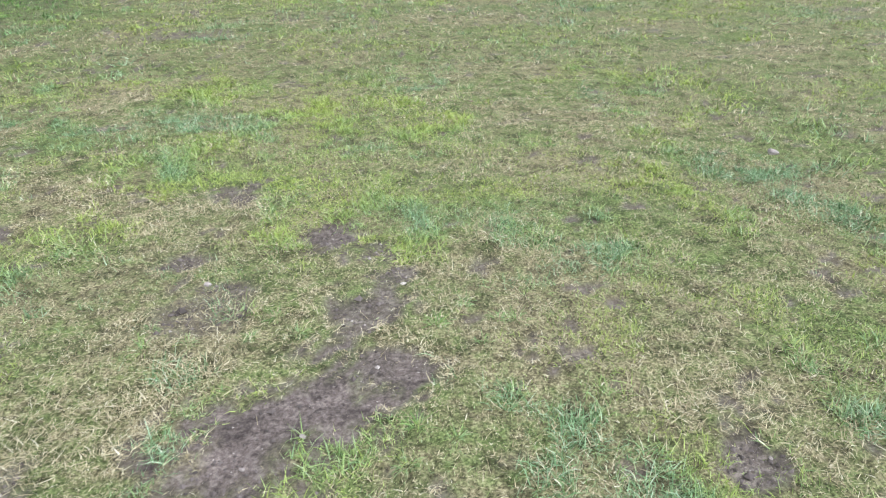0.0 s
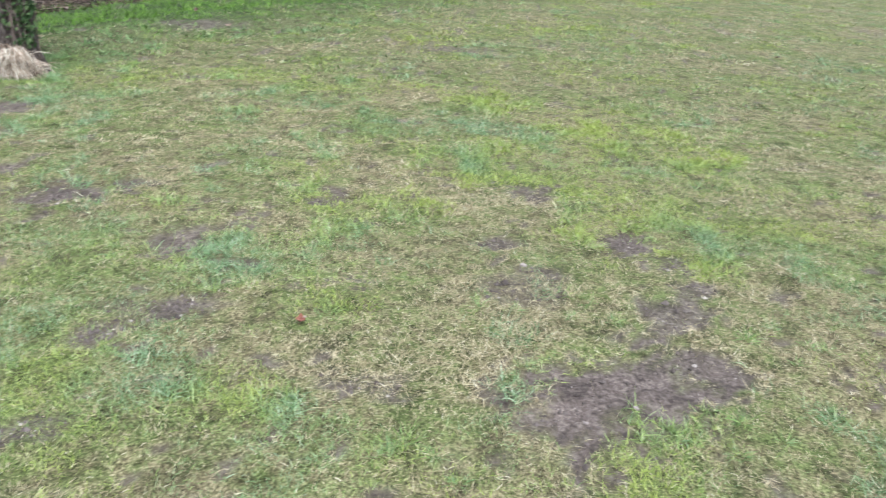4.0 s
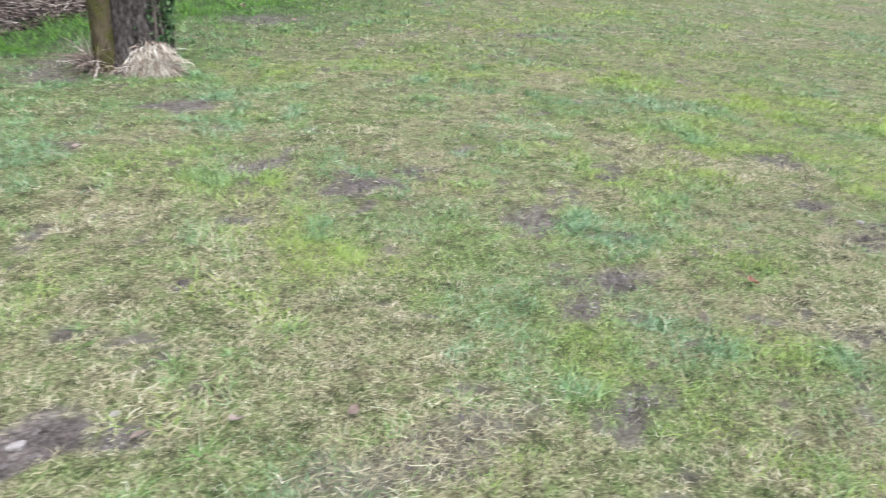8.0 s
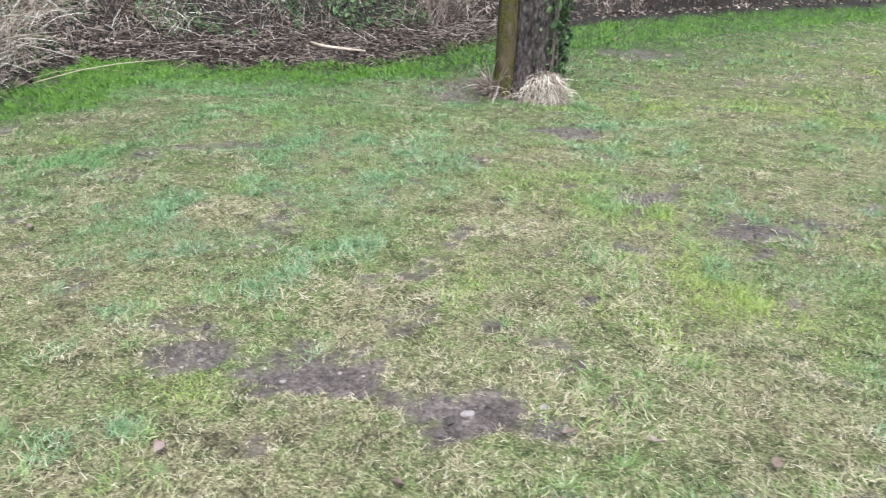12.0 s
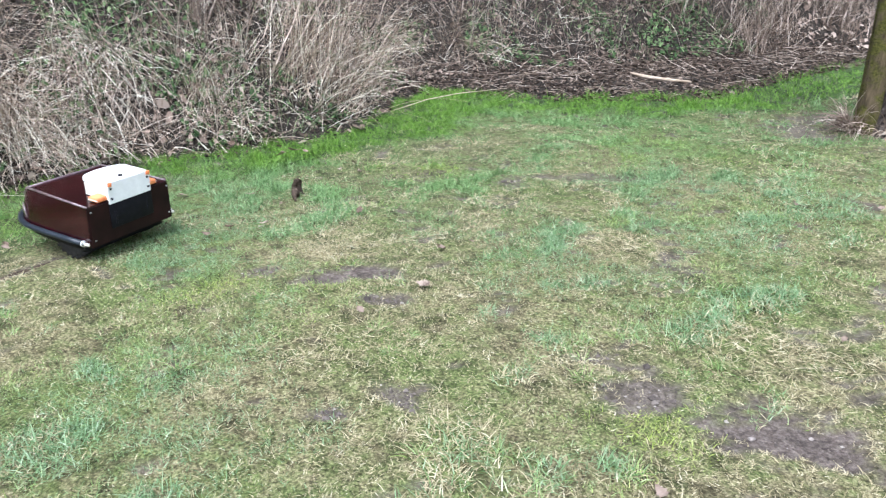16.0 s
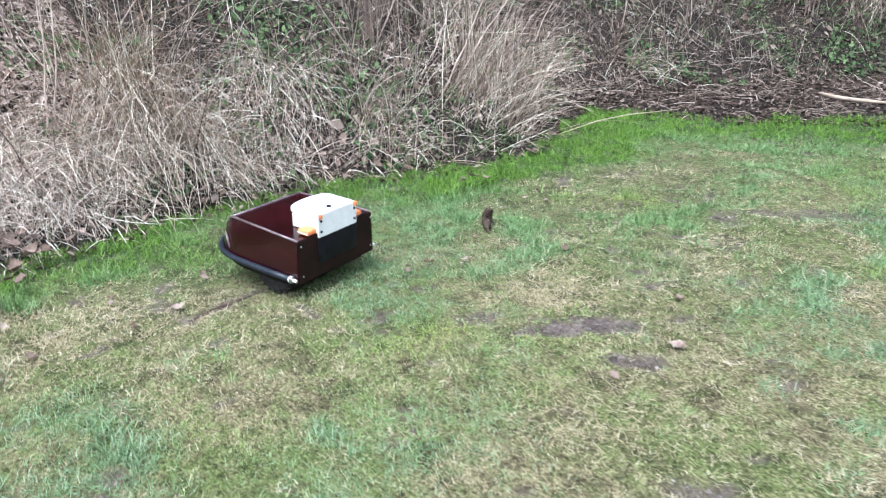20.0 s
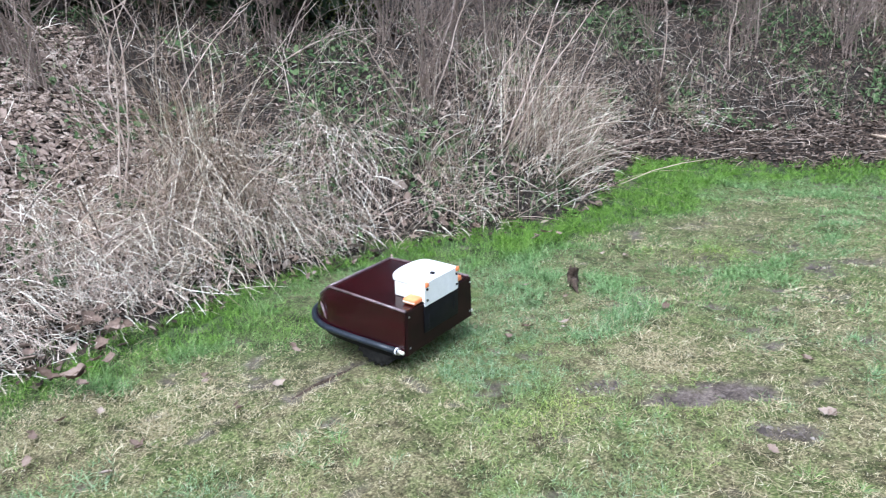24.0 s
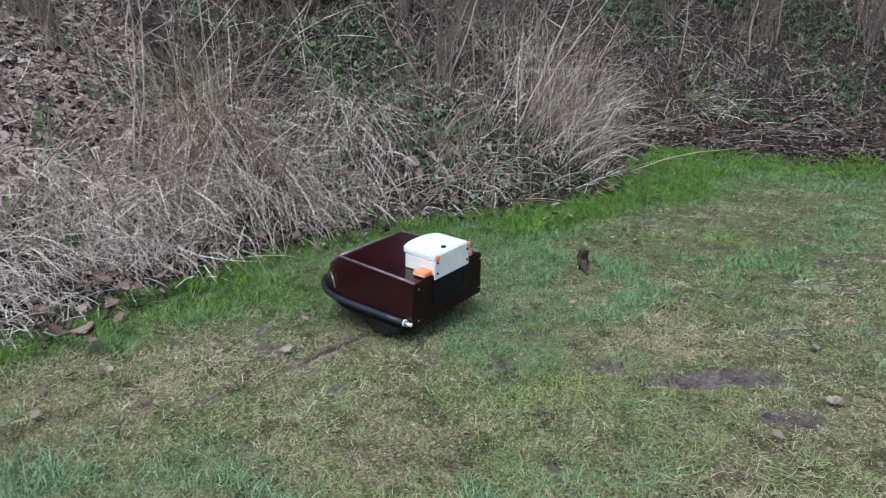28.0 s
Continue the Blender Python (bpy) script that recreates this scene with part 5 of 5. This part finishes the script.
stump = thing("rotten_stump", "small upright rotten brown stump in the grass", "stump", pose(-7.0, 2.75, gz(-7.0, 2.75)))
part("snag", knotty([(0, 0, -0.02), (0.006, -0.006, 0.015), (0.0, 0.0, 0.035), (-0.010, 0.010, 0.06), (0.008, 0.004, 0.085), (0.024, 0.0, 0.102), (0.034, -0.008, 0.112)], [0.048, 0.036, 0.03, 0.032, 0.027, 0.02, 0.006], 3, 16, 0.22), "rotten", stump)
for k, (sx, sy) in enumerate([(0.0, 0.014), (0.02, -0.016), (-0.012, -0.006)]):
    part("splinter", tube([(sx, sy, 0.06), (sx + 0.004, sy, 0.1), (sx + 0.012, sy + 0.004, 0.125 - 0.012 * k)], [0.009, 0.006, 0.001], 6), "rotten", stump)
part("splinter", tube([(0.05, -0.05, -0.01), (0.07, -0.07, 0.045), (0.10, -0.1, 0.03), (0.15, -0.13, 0.005)], [0.03, 0.026, 0.018, 0.006], 8), "rotten", stump)
part("splinter", tube([(-0.04, 0.03, -0.01), (-0.05, 0.035, 0.07), (-0.045, 0.04, 0.1)], [0.018, 0.012, 0.003], 7), "rotten", stump)


def stone(x, y, size, seed, label="pale stone lying in the grass"):
    r = np.random.default_rng(seed)
    bm = bmesh.new()
    bmesh.ops.create_icosphere(bm, subdivisions=2, radius=1.0)
    for v_ in bm.verts:
        q = v_.co
        k = 1 + 0.22 * math.sin(3 * q.x + seed) * math.cos(2.5 * q.y + 2 * seed) + r.normal(0, 0.05)
        v_.co = Vector((q.x * k * size, q.y * k * size * 0.8, q.z * k * size * 0.55))
    me = bpy.data.meshes.new("stone")
    bm.to_mesh(me)
    bm.free()
    me.materials.append(M["stone"])
    ob = tagged(new("stone", me), label, "stone", "stones on the lawn")
    ob.matrix_world = pose(x, y, gz(x, y) + size * 0.25, 0, 0, 50 * seed)


for k, (x, y, size) in enumerate([(-2.87, 2.06, 0.024), (4.46, 4.89, 0.04), (0.72, 3.83, 0.02), (-3.55, 2.0, 0.012), (-3.4, 2.14, 0.010), (1.1, 2.7, 0.012), (0.9, 2.6, 0.010), (-2.65, 2.2, 0.016)]):
    stone(x, y, size, k + 1)


def leaf_mesh(seed):
    """One curled, lobed leaf with a stalk."""
    r = np.random.default_rng(seed)
    bm = bmesh.new()
    rows_ = []
    for q in np.linspace(0, 1, 9):
        wide = 0.30 * math.sin(math.pi * q ** 0.8) * (1 + 0.28 * math.sin(q * 21 + seed)) + 0.012
        curl = 0.25 * (q - 0.5) ** 2 * (1 + 0.8 * (seed % 2))
        rows_.append([bm.verts.new((q - 0.5, s * wide, curl + abs(s) * 0.10 * (1 + 0.6 * math.sin(5 * q + seed)) + r.normal(0, 0.012))) for s in (-1, -0.45, 0, 0.45, 1)])
    for a, b in zip(rows_[:-1], rows_[1:]):
        for k in range(4):
            bm.faces.new((a[k], a[k + 1], b[k + 1], b[k]))
    tube([(-0.5, 0, 0.06), (-0.62, 0.02, 0.1), (-0.75, 0.05, 0.1)], 0.012, 4, bm)
    me = bpy.data.meshes.new("fallen_leaf")
    bm.to_mesh(me)
    bm.free()
    for p in me.polygons:
        p.use_smooth = True
    me.materials.append(M["leaf_one"])
    return me


LEAVES = [leaf_mesh(k) for k in range(4)]


def fallen(x, y, size, k, label="dry brown leaf fallen on the lawn"):
    ob = tagged(new("fallen_leaf", LEAVES[k % 4]), label, "leaf", "fallen leaves on the lawn")
    ob.matrix_world = pose(x, y, gz(x, y) + (0.115 if x < -7.5 else 0.026), 20 * math.sin(k * 1.7), 20 * math.cos(k * 2.3), 67 * k) @ Matrix.Diagonal((size, size, size, 1))


BY_MOWER = [(-7.44, 1.0), (-7.08, 0.73), (-7.04, 0.49), (-7.45, 0.52), (-6.93, -0.1), (-7.25, -0.31), (-7.47, -0.25), (-7.04, 0.07), (-6.68, 1.85), (-6.57, 2.16), (-7.64, 3.11), (-5.47, 2.57), (-5.18, 2.14),
            (-7.09, 3.43), (-7.23, 3.35), (-7.27, 3.53), (-5.22, 1.74), (-7.66, 3.25)]
BY_BANK = [(-8.3, -0.19), (-8.21, -0.12), (-8.07, -0.14), (-8.26, 0.12), (-8.3, 0.24), (-8.18, 0.32), (-7.98, 0.19), (-7.73, 0.01), (-8.31, -0.01), (-8.52, 1.31), (-8.51, 1.56), (-8.46, 1.6), (-7.83, 0.13), (-7.89, -0.12), (-8.13, -0.11), (-7.79, -0.09), (-8.04, 0.07), (-8.31, 0.23), (-8.42, 0.33), (-8.12, 0.31), (-8.15, 0.39), (-8.22, 0.53), (-7.8, 0.19), (-8.54, 0.98), (-8.62, 1.26), (-8.37, 0.05),
           (-8.65, 1.64), (-8.64, 2.02), (-8.63, 2.28), (-8.61, 2.49), (-8.6, 2.69)]
AT_FOOT = [(-8.37, 0.26), (-8.13, 0.31), (-8.01, 0.21), (-8.26, 0.1), (-7.67, 0.0), (-7.59, 0.01), (-7.93, -0.17), (-7.46, 0.03), (-7.5, -0.13), (-7.39, 0.49), (-7.0, 0.49), (-7.35, 0.97), (-8.6, 1.51), (-8.52, 1.6), (-8.53, 0.9), (-8.24, 2.52), (-7.06, 0.06),
           (-6.93, -0.1), (-7.44, -0.25), (-7.61, 3.07), (-8.1, 2.94), (-6.52, 2.11), (-6.64, 1.81), (-5.47, 2.58), (-5.2, 2.13)]
BY_VERGE = [(-7.66, 1.85), (-7.62, 2.08), (-7.5, 2.15), (-8.19, 1.92), (-8.26, 1.73), (-8.4, 2.19), (-7.59, 3.3), (-6.67, 1.99), (-5.37, 2.72), (-4.18, 4.52), (-3.75, 4.74), (-6.3, 2.71), (-6.84, 2.5), (-7.13, 2.45),
            (-6.98, 3.7), (-6.47, 5.07), (-3.48, 2.83)]
BY_TREE = [(-2.28, 2.15), (-2.54, 2.08), (-2.93, 1.65), (-2.42, 1.82), (-1.94, 2.19), (-4.13, 12.02), (-3.17, 10.75), (-2.84, 10.46), (-3.64, 1.5), (-0.26, 3.08), (-4.06, 11.85), (-3.11, 12.51), (8.18, 14.69),
           (4.77, 11.5), (2.7, 6.54), (-1.43, 6.75), (4.18, 6.87), (-7.2, 7.1), (-6.8, 7.3), (-8.2, 6.9), (-7.7, 7.05)]
for k, (x, y) in enumerate(BY_MOWER + BY_BANK + AT_FOOT + BY_VERGE + BY_TREE):
    size = (0.05, 0.065, 0.04, 0.055)[k % 4] * (1.5 if y > 9 else 1.0) * (2.0 if x < -7.5 and y < 1.2 else 1.5 if x < -7.5 else 1.0)
    fallen(x, y, size, k, "dry brown leaf fallen at the bank's foot" if x < -7.5 else "dry brown leaf fallen on the lawn")


# ---- coarse tufts standing in the lawn ----
def grass_tuft(x, y, size, k):
    r = np.random.default_rng(k + 40)
    n = 55
    a, far = r.uniform(0, 6.28, n), np.clip(np.abs(r.normal(0, 0.022, n)), 0, 0.03) * size
    P = np.stack([far * np.cos(a), far * np.sin(a), np.zeros(n) - 0.005], -1)
    v, f = ribbons(P, a + r.normal(0, 0.5, n), np.abs(r.normal(0.7, 0.35, n)), size * r.uniform(0.03, 0.085, n), r.uniform(0.002, 0.0036, n), r.normal(1.3, 0.5, n), 3)
    dry = np.repeat((r.random(n) < 0.12).astype(float), 7)
    me = mesh_of("grass_tuft", v, f, M["grass"], True, (("dry", dry), ("hue", np.repeat(np.clip(r.normal(0.7, 0.2, n), 0, 1), 7)), ("lush", np.full(n * 7, 0.15 + 0.3 * (k % 3 == 0)))))
    ob = tagged(new("grass_tuft", me), "coarse blue-green grass tuft standing in the short lawn", "grass tuft", "coarse tufts in the lawn")
    ob.matrix_world = pose(x, y, gz(x, y))


TUFT_A = [(1.02, 3.39), (1.65, 5.52), (1.8, 3.36), (1.95, 3.2), (1.51, 2.59), (0.56, 3.41), (2.87, 5.42), (0.36, 2.32), (1.14, 4.91), (3.76, 6.16), (-1.5, 2.28), (-2.46, 1.91), (-2.48, 2.43), (-2.87, 2.66), (-3.89, 2.32)]
TUFT_B = [(-3.97, 2.96), (-2.57, 5.47), (-3.68, 1.44), (-6.39, 0.6), (-5.57, 0.89), (-4.25, 1.27), (-5.75, 1.6), (-5.11, 2.7), (-4.96, 1.68), (-4.26, 2.03), (-2.29, 3.9), (-1.46, 3.75), (3.64, 8.06)]
for k, (x, y) in enumerate(TUFT_A + TUFT_B):
    for q in range(3):
        grass_tuft(x + 0.11 * math.sin(2.4 * k + 2.1 * q), y + 0.10 * math.cos(1.7 * k + 2.1 * q), (1.15, 0.9, 0.75)[q], 3 * k + q)

n = Nodes("red_leaf", 0.7)
M["leaf_red"] = n.base(n.ramp(n.noise(50, 3), (0.3, (0.13, 0.045, 0.03)), (0.7, (0.27, 0.12, 0.085)))).mat
red = LEAVES[1].copy()
red.materials[0] = M["leaf_red"]
ob = tagged(new("fallen_leaf", red), "reddish curled leaf fallen on the lawn", "leaf", "fallen leaves on the lawn")
ob.matrix_world = pose(-0.26, 3.06, gz(-0.26, 3.06) + 0.03, 8, -6, 100) @ Matrix.Diagonal((0.065, 0.065, 0.065, 1))

# a few scraps caught in the dead growth
n = Nodes("bluish_scrap", 0.5)
M["scrap"] = n.base(n.ramp(n.noise(40, 3), (0.3, (0.30, 0.32, 0.38)), (0.7, (0.58, 0.60, 0.66)))).mat
for k, (x, y, lift) in enumerate([(-9.38, 1.23, 0.06), (-9.18, 7.81, 0.05), (-9.05, 7.7, 0.05)]):
    me = LEAVES[k % 4].copy()
    me.materials[0] = M["scrap"]
    ob = tagged(new("pale_scrap", me), "pale bluish scrap caught in the dead grass", "litter", "pale scraps on the bank")
    ob.matrix_world = pose(x, y, gz(x, y) + lift, 25 * k, 35 - 20 * k, 80 * k) @ Matrix.Diagonal((0.085, 0.085, 0.085, 1))
